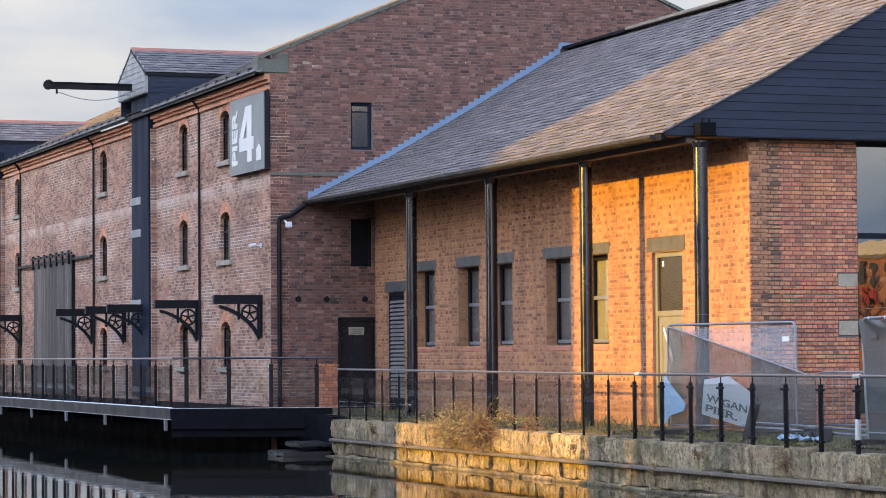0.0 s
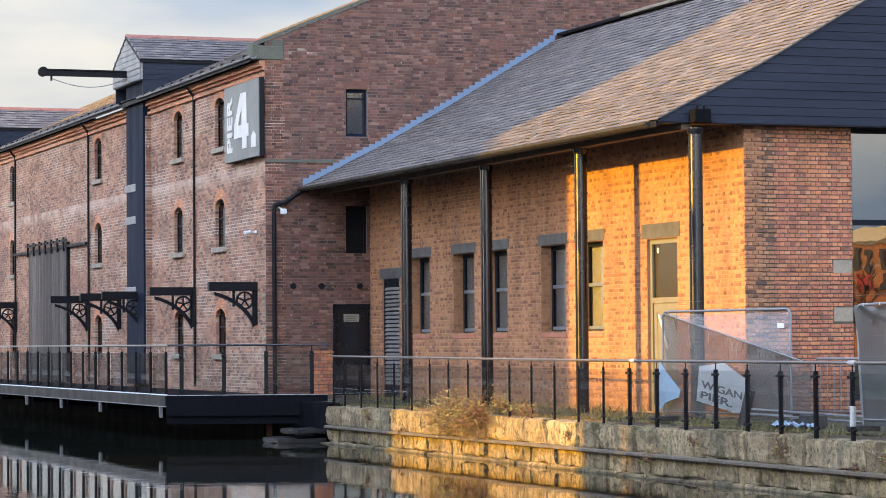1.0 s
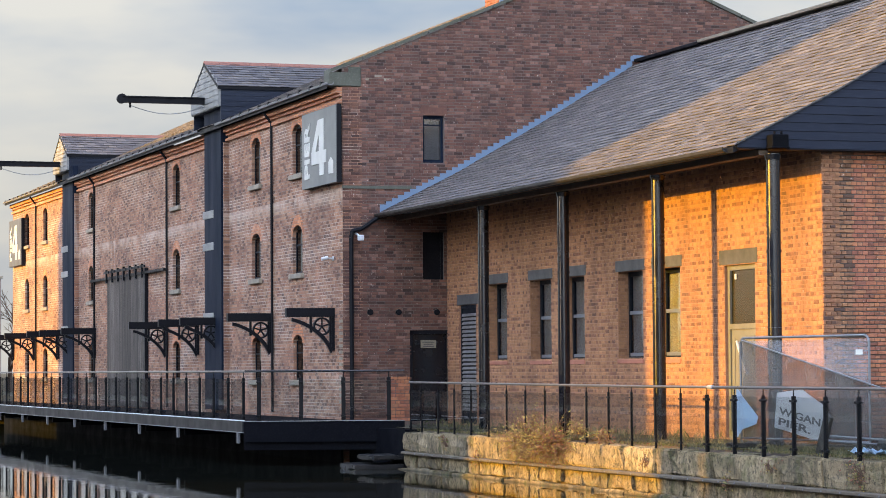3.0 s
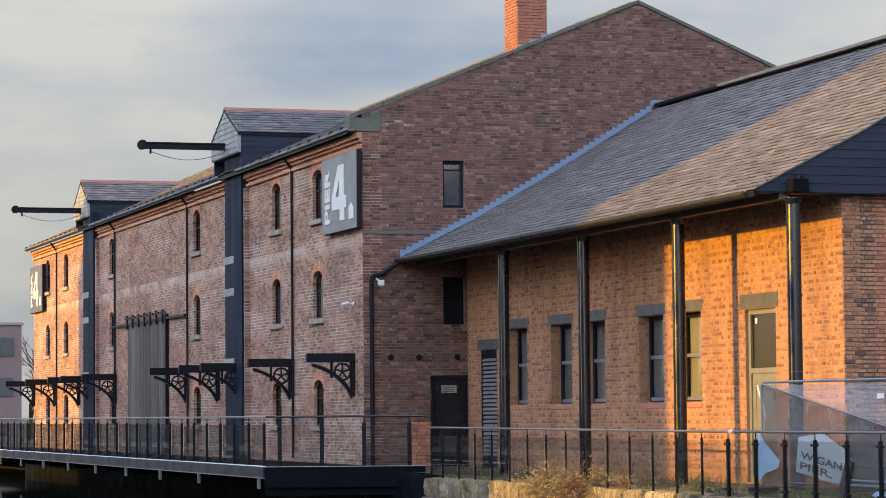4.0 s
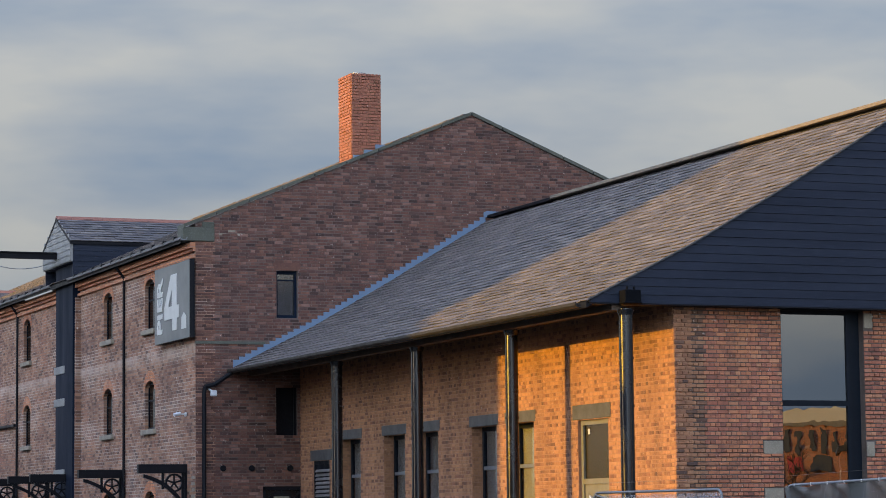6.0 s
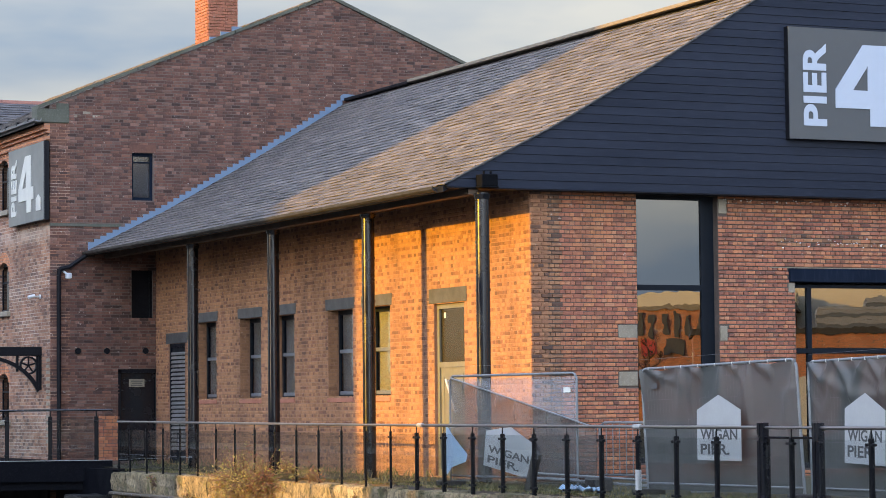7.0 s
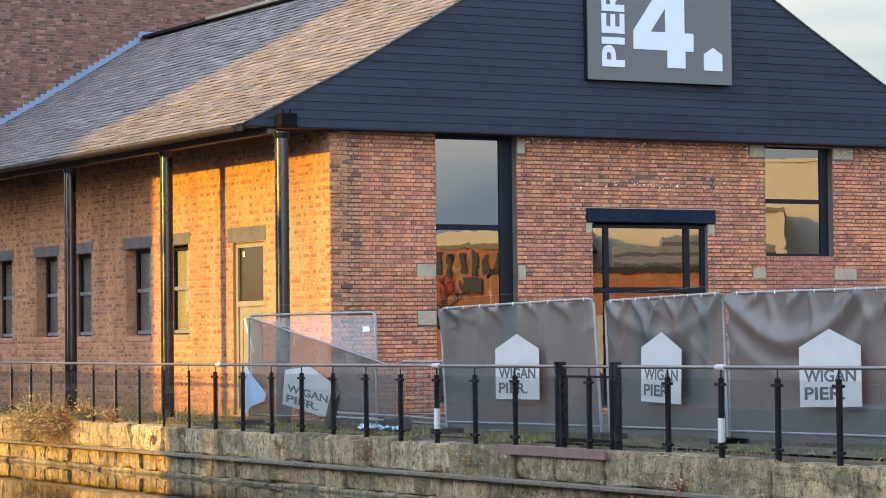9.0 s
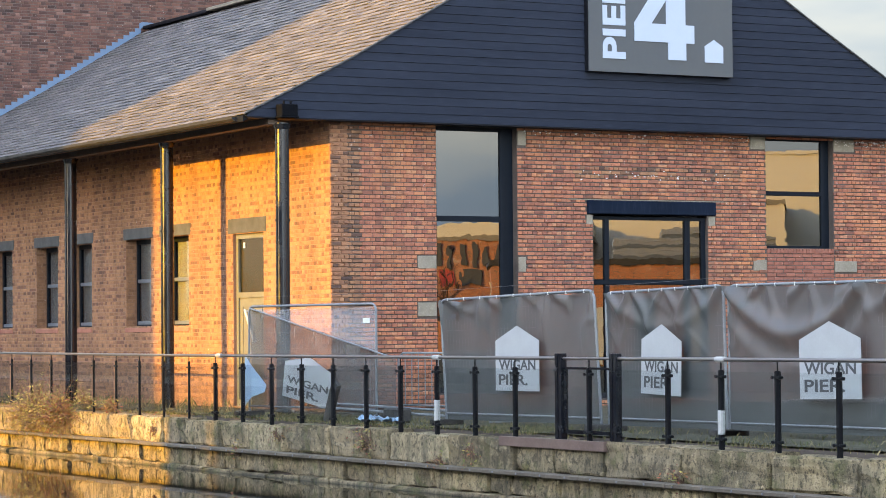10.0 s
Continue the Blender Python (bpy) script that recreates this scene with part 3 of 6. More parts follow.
def roof_z(x):
    x = x if x <= RIDGE_X else 2 * RIDGE_X - x
    for (a, za), (b, zb) in zip(PROFILE, PROFILE[1:]):
        if x <= b:
            return za + (zb - za) * (x - a) / (b - a)
    return PROFILE[-1][1]


annexe = thing("brick_annexe", "single-storey orange brick annexe with slate roof and dark boarded gable", "building")

LONG_WINDOWS = [16.66, 13.81, 11.83, 8.64, 6.77]
LONG_HOLES = [(c - 0.66, c + 0.66, 1.49, 3.28) for c in LONG_WINDOWS] + [(18.15, 19.33, 0.0, 2.84), (2.72, 4.05, 0.0, 3.22)]
lw = bmesh.new()
for a, b, c, d in cells(0.0, LEN, -0.3, 5.6, LONG_HOLES):
    box(lw, 0.0, 0.34, a, b, c, d)
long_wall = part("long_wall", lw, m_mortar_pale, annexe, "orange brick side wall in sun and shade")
GABLE_HOLES = [(2.12, 3.80, 0.25, 5.04), (5.42, 7.98, 0.1, 3.52), (9.34, 10.95, 2.90, 5.02)]
gw = bmesh.new()
for a, b, c, d in cells(0.34, WALL_W, -0.3, 5.10, GABLE_HOLES):
    box(gw, a, b, 0.0, 0.34, c, d)
bmesh.ops.remove_doubles(gw, verts=gw.verts, dist=0.001)
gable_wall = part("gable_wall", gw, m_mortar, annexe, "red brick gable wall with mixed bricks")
part("back_wall", boxes((WALL_W - 0.34, WALL_W, 0.34, LEN, -0.3, 5.6)), m_brick_red, annexe)
part("inner_floor", boxes((0.34, WALL_W - 0.34, 0.34, LEN, -0.25, -0.02)), m_inside, annexe)
part("inner_partition", boxes((0.34, WALL_W - 0.34, 3.2, 3.3, -0.02, 5.3), (2.6, 2.7, 3.3, LEN, -0.02, 5.3)), m_inside, annexe)

# roof: boarding under the slates, then slates row by row
rf = bmesh.new()
for sgn in (1, -1):
    pts = [(RIDGE_X - sgn * (RIDGE_X - x), z) for x, z in PROFILE]
    prism(rf, [(x, z - 0.03) for x, z in pts] + [(x, z - 0.13) for x, z in reversed(pts)], -0.255, LEN - 0.01, "y")
annexe_roof = part("roof", rf, m_black_matt, annexe)


SINGLE = []


def slates(path, y0, y1, step=0.205, width=0.30, rng=random.Random(8), axis="y", skip=None):
    """Overlapping slates along an edge path of (x, z) points, laid from the eave up."""
    seg = [0.0]
    for (a, za), (b, zb) in zip(path, path[1:]):
        seg.append(seg[-1] + math.hypot(b - a, zb - za))

    def at(s):
        s = min(max(s, 0.0), seg[-1])
        for k in range(len(seg) - 1):
            if s <= seg[k + 1] + 1e-9:
                f = (s - seg[k]) / (seg[k + 1] - seg[k])
                (a, za), (b, zb) = path[k], path[k + 1]
                return a + (b - a) * f, za + (zb - za) * f, -(zb - za) / (seg[k + 1] - seg[k]), (b - a) / (seg[k + 1] - seg[k])
    vs, fs, row, s = [], [], 0, 0.0
    while s < seg[-1]:
        y = y0 - (width / 2 if row % 2 else 0)
        while y < y1:
            a, b = max(y, y0) + 0.004, min(y + width, y1) - 0.004
            y += width
            if b - a < 0.05:
                continue
            s0, s1 = s + rng.uniform(-0.012, 0.012), min(s + step * 1.25, seg[-1])
            x0, z0, nx0, nz0 = at(s0)
            x1, z1, nx1, nz1 = at(s1)
            if skip is not None and skip(x0, b):
                SINGLE.append((x0, (a + b) / 2, z0, b - a))
                continue
            if nz0 < 0:
                nx0, nz0, nx1, nz1 = -nx0, -nz0, -nx1, -nz1
            l0, l1 = 0.032 * rng.uniform(0.8, 1.25), 0.004
            tw = rng.uniform(-0.004, 0.004)
            n = len(vs)
            for yy, q in ((a, tw), (b, -tw)):
                for x, z, nx, nz, lift in ((x0, z0, nx0, nz0, l0 + q), (x1, z1, nx1, nz1, l1), (x0, z0, nx0, nz0, l0 + q - 0.014)):
                    p = (x + nx * lift, yy, z + nz * lift)
                    vs.append(p if axis == "y" else (p[1], p[0], p[2]))
            fs += [(n, n + 3, n + 4, n + 1), (n + 2, n + 5, n + 3, n), (n, n + 1, n + 2), (n + 3, n + 5, n + 4)]
        s += step
        row += 1
    return vs, fs


# the straight middle of the near slope: its slates laid one by one at the gable end
SL0, SL1, SLY = 0.42, 2.2, 3.24
v, f = slates([(x, z - 0.03) for x, z in PROFILE], -0.31, LEN - 0.02, skip=lambda x, y: SL0 < x < SL1 and y < SLY)
raw("slate_covering", v, f, m_slate, annexe_roof, "weathered grey roof slates in courses", "stuff")
v, f = slates([(2 * RIDGE_X - x, z - 0.03) for x, z in PROFILE], -0.31, LEN - 0.02)
raw("slate_covering", v, f, m_slate, annexe_roof, "weathered grey roof slates in courses", "stuff")
# flat ridge capping that overhangs the slates
for y0, y1, mt, zt in ((-0.38, 16.3, m_beige, 9.09), (16.3, LEN - 0.1, m_black_matt, 9.06)):
    rv = boxes((4.96, 2 * RIDGE_X - 4.96, y0, y1, zt - 0.075, zt), bevel=0.01)
    part("ridge_capping", rv, mt, annexe)
part("ridge_upstand", boxes((5.12, 2 * RIDGE_X - 5.12, -0.2, LEN - 0.12, 8.9, 9.0)), m_black_matt, annexe)

# boarded gable: lapped horizontal boards cut to the slope
def slope_x(z):
    """Where the near roof slope is at the height z."""
    for (a, za), (b, zb) in zip(PROFILE, PROFILE[1:]):
        if z <= zb:
            return max(-1.755, a + (b - a) * (z - za) / (zb - za))
    return RIDGE_X


z = 5.06
while z < 8.85:
    top = min(z + 0.146, 8.93)
    xa, xb = slope_x(z - 0.01), slope_x(top - 0.01)
    bd = bmesh.new()
    prism(bd, [(xa, z), (2 * RIDGE_X - xa, z), (2 * RIDGE_X - xb, top), (xb, top)], -0.285, -0.255, "y")
    for vtx in bd.verts:
        if vtx.co.z < z + 0.01 and vtx.co.y < -0.27:
            vtx.co.y -= 0.012
    part("cladding_board", bd, m_navy, annexe)
    z += 0.15
cb = bmesh.new()
low = [(-1.74, 5.05), (-1.74, 5.11)] + [(x, z - 0.02) for x, z in PROFILE[1:]]
prism(cb, low + [(2 * RIDGE_X - x, z) for x, z in reversed(low[:-1])], -0.25, -0.02, "y")
part("gable_backing", cb, m_navy, annexe)
for sgn in (1, -1):
    vb = bmesh.new()
    pts = [(RIDGE_X - sgn * (RIDGE_X - x), z) for x, z in PROFILE]
    prism(vb, [(x, z + 0.012) for x, z in pts] + [(x, z - 0.012) for x, z in reversed(pts)], -0.326, -0.302, "y")
    part("verge_trim", vb, m_lintel, annexe, "thin grey verge trim")
part("cladding_foot", boxes((-1.72, 14.2, -0.31, -0.02, 5.035, 5.055)), m_black_matt, annexe)

# eave: gutter, fascia, wall plate
gt = bmesh.new()
prism(gt, [(-1.88, 5.08), (-1.875, 5.03), (-1.84, 4.995), (-1.79, 4.985), (-1.74, 5.0), (-1.71, 5.03), (-1.71, 5.08), (-1.72, 5.08), (-1.73, 5.03), (-1.79, 5.0), (-1.86, 5.03), (-1.865, 5.08)], -0.015, LEN - 0.05, "y")
part("gutter", gt, simple("dark_gutter_paint", (0.03, 0.028, 0.026), 0.45, spec=0.15), annexe, "dark cast gutter")
part("eave_plate", boxes((-1.30, -1.12, -0.25, LEN, 4.935, 5.045)), simple("brown_eave_timber", (0.075, 0.05, 0.032), 0.7), annexe)
sf = bmesh.new()
prism(sf, [(-1.7, 5.08), (0.0, 5.92), (0.0, 5.87), (-1.7, 5.035)], -0.24, LEN, "y")
part("soffit", sf, m_black_matt, annexe)

# columns under the eave
for cy in (14.43, 9.5, 4.56, -0.42):
    col = bmesh.new()
    tube(col, (-1.12, cy, -0.1), (-1.12, cy, 4.95), 0.122, sides=20)
    tube(col, (-1.12, cy, 4.84), (-1.12, cy, 4.93), 0.13, 0.155, sides=20)
    tube(col, (-1.12, cy, 3.26), (-1.12, cy, 3.30), 0.132, sides=20)
    tube(col, (-1.12, cy, 4.08), (-1.12, cy, 4.12), 0.132, sides=20)
    part("column", col, m_black, annexe, "black cast-iron column", smooth=True)
hp = boxes((-1.19, -0.88, -0.56, -0.32, 5.06, 5.27), (-1.21, -0.86, -0.57, -0.32, 5.03, 5.065), bevel=0.012)
for hx in (-1.09, -0.96):
    tube(hp, (hx, -0.44, 5.26), (hx, -0.44, 5.33), 0.02)
part("rainwater_hopper", hp, m_black_dull, annexe, "black rainwater hopper with two bolts")

# windows of the side wall
for c in LONG_WINDOWS:
    head = bmesh.new()
    for a, b, z0, z1 in ((c - 0.66, c - 0.57, 1.49, 3.28), (c + 0.57, c + 0.66, 1.49, 3.28), (c - 0.57, c + 0.57, 3.19, 3.28), (c - 0.57, c + 0.57, 1.49, 1.55)):
        box(head, 0.235, 0.30, a, b, z0, z1)
    win = part("window", head, m_frame, annexe, "dark grey sash window frame set deep in the brick")
    part("meeting_rail", boxes((0.225, 0.285, c - 0.57, c + 0.57, 2.40, 2.475), bevel=0.006), m_sash, win, "grey meeting rail")
    part("bottom_rail", boxes((0.225, 0.285, c - 0.57, c + 0.57, 1.55, 1.62), bevel=0.006), m_sash, win)
    part("pane", boxes((0.255, 0.262, c - 0.57, c + 0.57, 1.62, 2.40)), m_glass_dull, win)
    part("pane", boxes((0.268, 0.275, c - 0.57, c + 0.57, 2.475, 3.19)), m_glass_dull, win)
    part("blind", boxes((0.31, 0.315, c - 0.6, c + 0.6, 1.50, 3.26)), m_blind, win, "grey blind behind the glass")
    part("lintel", boxes((-0.018, 0.225, c - 0.76, c + 0.76, 3.285, 3.51), bevel=0.008), m_lintel, win, "grey painted stone lintel")
    part("sill", boxes((-0.022, 0.23, c - 0.68, c + 0.68, 1.40, 1.488), bevel=0.008), m_sill_brick, win, "red tile sill")
part("notice", boxes((0.24, 0.25, 16.14, 16.25, 2.78, 2.98)), m_white_frame, annexe, "small pale notice in the window")
# louvred door
ld = boxes((0.02, 0.10, 18.15, 18.22, 0, 2.84), (0.02, 0.10, 19.26, 19.33, 0, 2.84), (0.02, 0.10, 18.22, 19.26, 2.76, 2.84), (0.06, 0.10, 18.22, 19.26, 0.0, 2.76))
louvre_door = part("louvred_door", ld, m_frame, annexe, "grey louvred service door")
slat = bmesh.new()
prism(slat, [(0.015, -0.03), (0.03, -0.035), (0.055, 0.03), (0.045, 0.035)], -0.52, 0.52, "y")
slat_me = mesh_of("slat", slat, simple("grey_louvre", (0.12, 0.12, 0.12), 0.5))
for i in range(24):
    piece("slat", slat_me, louvre_door, (0, 18.74, 0.35 + i * 0.098))
part("lintel", boxes((-0.018, 0.16, 17.98, 19.5, 2.845, 3.1), bevel=0.008), m_lintel, louvre_door)
# glazed side door with a tall top light
dr = bmesh.new()
for a, b, z0, z1 in ((2.72, 2.82, 0, 3.22), (3.95, 4.05, 0, 3.22), (2.82, 3.95, 3.12, 3.22), (2.82, 3.95, 2.02, 2.12), (2.82, 3.95, 0.0, 0.12)):
    box(dr, 0.06, 0.15, a, b, z0, z1)
side_door = part("side_door", dr, m_olive, annexe, "olive grey door with a tall glazed top light")
part("pane", boxes((0.10, 0.11, 2.82, 3.95, 2.12, 3.12)), m_glass_dim, side_door)
part("blind", boxes((0.12, 0.125, 2.82, 3.95, 2.12, 3.12)), m_olive, side_door, "pale blind behind the top light")
part("leaf", boxes((0.085, 0.125, 2.83, 3.94, 0.12, 2.02)), m_olive, side_door)
part("panel_bead", boxes((0.075, 0.085, 2.95, 3.0, 0.3, 1.9), (0.075, 0.085, 3.78, 3.83, 0.3, 1.9), (0.075, 0.085, 3.0, 3.78, 0.3, 0.35), (0.075, 0.085, 3.0, 3.78, 1.85, 1.9)), m_olive, side_door)
part("lintel", boxes((-0.018, 0.16, 2.6, 4.26, 3.225, 3.5), bevel=0.008), m_lintel, side_door)
hb = pipe([(0.03, 3.62, 1.80), (0.03, 3.22, 1.18)], 0.022)
tube(hb, (0.03, 3.60, 1.77), (0.09, 3.60, 1.77), 0.014)
tube(hb, (0.03, 3.24, 1.21), (0.09, 3.24, 1.21), 0.014)
part("pull_handle", hb, m_white, side_door, "slanting pale pull handle")
part("notice", boxes((0.09, 0.099, 3.72, 3.80, 2.95, 3.05)), m_white, side_door)

# gable openings: tall window, wide doorway, upper window
w1 = bmesh.new()
for a, b, z0, z1 in ((2.14, 2.18, 0.25, 5.04), (3.50, 3.58, 0.25, 5.04), (2.18, 3.5, 4.96, 5.04), (2.18, 3.5, 3.33, 3.43), (2.18, 3.5, 0.25, 0.35)):
    box(w1, a, b, 0.10, 0.17, z0, z1)
box(w1, 3.58, 3.82, 0.16, 0.22, 0.25, 5.04)
tall = part("tall_window", w1, m_frame, annexe, "tall dark-framed fixed window")
part("pane", boxes((2.18, 3.5, 0.13, 0.14, 3.43, 4.96)), m_glass, tall)
part("pane", boxes((2.18, 3.5, 0.13, 0.14, 0.35, 3.33)), m_glass, tall)
w2 = boxes((5.42, 5.47, 0.08, 0.16, 0.1, 3.46), (7.89, 7.98, 0.08, 0.16, 0.1, 3.46), (5.47, 7.89, 0.08, 0.16, 3.40, 3.46), (5.47, 7.89, 0.08, 0.16, 0.1, 0.2))
bmesh.ops.remove_doubles(w2, verts=w2.verts, dist=0.001)
entry = part("glazed_entrance", w2, m_frame, annexe, "dark-framed glazed entrance screen")
part("mullion", boxes((5.72, 5.82, 0.075, 0.16, 0.2, 3.40), bevel=0.006), m_frame, entry)
part("mullion", boxes((7.51, 7.63, 0.075, 0.16, 0.2, 3.40), bevel=0.006), m_frame, entry)
part("transom", boxes((5.47, 7.89, 0.07, 0.16, 2.20, 2.29), bevel=0.006), m_frame, entry)
for a, b in ((5.47, 5.72), (5.82, 7.51), (7.63, 7.89)):
    part("pane", boxes((a, b, 0.115, 0.125, 2.30, 3.40)), m_glass, entry)
    part("pane", boxes((a, b, 0.115, 0.125, 0.2, 2.19)), m_glass, entry)
part("beam", boxes((5.285, 8.155, -0.05, 0.2, 3.50, 3.75), bevel=0.014), m_navy_wall, entry, "rough dark blue beam over the doorway")
w3 = bmesh.new()
for a, b, z0, z1 in ((9.34, 9.38, 2.90, 5.02), (10.73, 10.81, 2.90, 5.02), (9.38, 10.73, 4.97, 5.02), (9.38, 10.73, 2.90, 2.95)):
    box(w3, a, b, 0.10, 0.17, z0, z1)
box(w3, 10.81, 10.95, 0.15, 0.21, 2.90, 5.02)
upper = part("upper_window", w3, m_frame, annexe, "dark-framed upper window")
part("transom", boxes((9.38, 10.73, 0.095, 0.17, 3.915, 4.0), bevel=0.005), m_frame, upper)
part("pane", boxes((9.38, 10.73, 0.13, 0.14, 4.0, 4.97)), m_glass, upper)
part("pane", boxes((9.38, 10.73, 0.13, 0.14, 2.95, 3.915)), m_glass, upper)
PADSTONES = ((1.72, 2.11, 2.47, 2.71), (1.72, 2.11, 1.62, 1.88), (3.81, 3.97, 2.42, 2.70), (8.97, 9.335, 4.78, 5.03), (10.96, 11.46, 4.78, 5.03), (9.02, 9.335, 2.46, 2.68), (10.955, 11.50, 2.435, 2.665), (7.99, 8.15, 3.3, 3.49), (5.27, 5.41, 3.3, 3.49), (3.81, 3.99, 4.72, 5.0))
for x0, x1, z0, z1 in PADSTONES:
    part("padstone", boxes((x0 + 0.006, x1 - 0.006, -0.02, 0.15, z0 + 0.006, z1 - 0.006), bevel=0.006), m_stone, gable_wall, "pale grey padstone")

part("relieving_strip", boxes((4.88, 8.40, -0.022, 0.05, 3.757, 3.772)), m_stone, gable_wall, "thin pale mortar strip over the beam")

# ---- warehouse ----
FX, WL, WE, APEX_X, APEX_Z, EAVE_Z = -2.66, 20.28, 68.2, 4.6, 11.62, 8.2
warehouse = thing("brick_warehouse", "three-storey sooty red brick canal warehouse", "building", (0, 20.28, 0))
BAYS = [24.35, 28.55, 38.2, 51.6, 60.7, 64.8]
ROWS_Z = [(1.05, 2.22), (3.78, 5.02), (6.33, 7.62)]
F_HOLES = [(c - 0.46, c + 0.46, a, b) for c in BAYS for a, b in ROWS_Z]
fw = bmesh.new()
for a, b, c, d in cells(WL, WE, -1.6, EAVE_Z, F_HOLES):
    box(fw, FX, FX + 0.5, a, b, c, d)
facade = part("facade", fw, m_facade, warehouse, "sooty red brick canal front with arched windows")
part("end_wall", boxes((FX + 0.5, 11.86, WE - 0.5, WE, -0.5, EAVE_Z)), m_far_brick, warehouse)
part("rear_wall", boxes((11.36, 11.86, WL + 0.5, WE - 0.5, -0.5, EAVE_Z)), m_far_brick, warehouse)
part("inner_floors", boxes((FX + 0.5, 11.36, WL + 0.5, WE - 0.5, 0.0, 0.1), (FX + 0.5, 11.36, WL + 0.5, WE - 0.5, 3.0, 3.1), (FX + 0.5, 11.36, WL + 0.5, WE - 0.5, 5.6, 5.7), (0.0, 0.1, WL + 0.5, WE - 0.5, 0.1, 8.2)), m_inside, warehouse)
C_HOLES = [(-0.93, 0.03, 0.05, 2.20), (-0.60, -0.05, 6.36, 7.52), (-0.62, -0.08, 3.50, 4.68)]
cg = bmesh.new()
for a, b, c, d in cells(FX + 0.5, 11.36, -1.6, EAVE_Z, C_HOLES):
    box(cg, a, b, WL, WL + 0.45, c, d)
prism(cg, [(FX, EAVE_Z), (FX + 0.5, EAVE_Z), (11.36, EAVE_Z), (11.86, EAVE_Z), (11.86, 8.61), (APEX_X, APEX_Z - 0.03), (FX, 8.61)], WL, WL + 0.45, "y")
bmesh.ops.remove_doubles(cg, verts=cg.verts, dist=0.001)
end_gable = part("gable_wall", cg, m_mortar_mid, warehouse, "dark sooty brick gable wall")
wr = bmesh.new()
for sgn in (1, -1):
    pts = [(FX - 0.32, 8.26), (APEX_X, 11.66)]
    pts = [(x if sgn > 0 else 2 * APEX_X - x, z) for x, z in pts]
    prism(wr, [(x, z) for x, z in pts] + [(x, z - 0.12) for x, z in reversed(pts)], WL + 0.2, WE + 0.1, "y")
wroof = part("roof", wr, m_black_matt, warehouse)
v, f = slates([(FX - 0.36, 8.26), (APEX_X, 11.68)], WL + 0.3, WE + 0.1, 0.25, 0.4)
raw("slate_covering", v, f, m_slate, wroof, "dark roof slates in courses", "stuff")
# coping along the gable, with kneelers
for sgn in (1, -1):
    n = 9
    for i in range(n):
        a, b = i / n + 0.002, (i + 1) / n - 0.002
        p = [(-2.98 + (APEX_X + 2.98) * q, 8.50 + (11.60 - 8.50) * q) for q in (a, b)]
        p = [(x if sgn > 0 else 2 * APEX_X - x, z) for x, z in p]
        cp = bmesh.new()
        prism(cp, [p[0], p[1], (p[1][0], p[1][1] + 0.085), (p[0][0], p[0][1] + 0.085)], WL - 0.055, WL + 0.5, "y")
        part("coping_stone", cp, m_coping, end_gable, "mossy stone coping")
part("kneeler", boxes((-2.98, -2.18, WL - 0.04, WL + 0.45, 8.18, 8.52), (-2.5, -2.18, WL - 0.03, WL + 0.45, 8.5, 8.66), bevel=0.02), m_coping, end_gable, "dark stone kneeler block")

# chimney
CH = (2.575, 3.405, 23.6, 24.58)
part("chimney_core", boxes((CH[0] + 0.01, CH[1] - 0.01, CH[2] + 0.01, CH[3] - 0.01, 9.5, 13.1)), m_mortar_pale, warehouse)
v, f = brick_mesh(bond(CH[0], CH[1], 10.3, 13.08, []), lambda a, b, d: (a, CH[2] - d, b))
v2, f2 = brick_mesh(bond(CH[2], CH[3], 10.3, 13.08, []), lambda a, b, d: (CH[0] - d, CH[3] + CH[2] - a, b))
raw("chimney", v + v2, f + [tuple(i + len(v) for i in q) for q in f2], m_brick_new, warehouse, "square red brick chimney stack", "stuff")
pt = bmesh.new()
tube(pt, (2.96, 24.1, 13.05), (2.96, 24.1, 13.2), 0.2, sides=14)
part("chimney_cap", pt, m_steel, warehouse)
cf = bmesh.new()
prism(cf, [(2.60, 10.60), (3.54, 11.02), (3.54, 11.24), (3.22, 11.24), (3.22, 11.09), (2.90, 11.09), (2.90, 10.94), (2.60, 10.94)], 23.53, 23.585, "y")
part("chimney_flashing", cf, m_lead, warehouse, "blue-grey flashing at the foot of the chimney")

# cornice and gutter
part("cornice", boxes((FX - 0.07, FX, WL - 0.02, WE, 7.78, 7.86), (FX - 0.06, FX, WL - 0.02, WE, 7.94, 8.02), (FX - 0.14, FX, WL - 0.02, WE, 8.02, 8.16)), m_orange, facade, "moulded orange brick cornice")
for ya, yb in ((WL - 0.05, 31.66), (33.8, 54.0), (56.1, WE + 0.1)):
    wg = bmesh.new()
    prism(wg, [(-3.06, 8.27), (-3.05, 8.215), (-2.98, 8.19), (-2.90, 8.2), (-2.86, 8.27), (-2.88, 8.27), (-2.92, 8.22), (-3.03, 8.23), (-3.04, 8.27)], ya, yb, "y")
    part("gutter", wg, m_gutter, facade, "pale grey gutter")
clip_me = mesh_of("gutter_clip", boxes((-0.045, 0.05, -0.05, 0.05, -0.02, 0.06)), m_black_matt)
for i in [k for k in range(48) if not (31.4 < WL + 0.5 + k < 34 or 53.7 < WL + 0.5 + k < 56.3)]:
    piece("gutter_clip", clip_me, facade, (-3.02, WL + 0.5 + i, 8.26))
for y in (26.7, 39.3, 50.8, 62.5):
    part("downpipe", pipe([(-2.95, y, 8.15), (FX - 0.06, y, 7.85), (FX - 0.06, y, 0.2)], 0.036), m_black_matt, facade, "thin black downpipe")

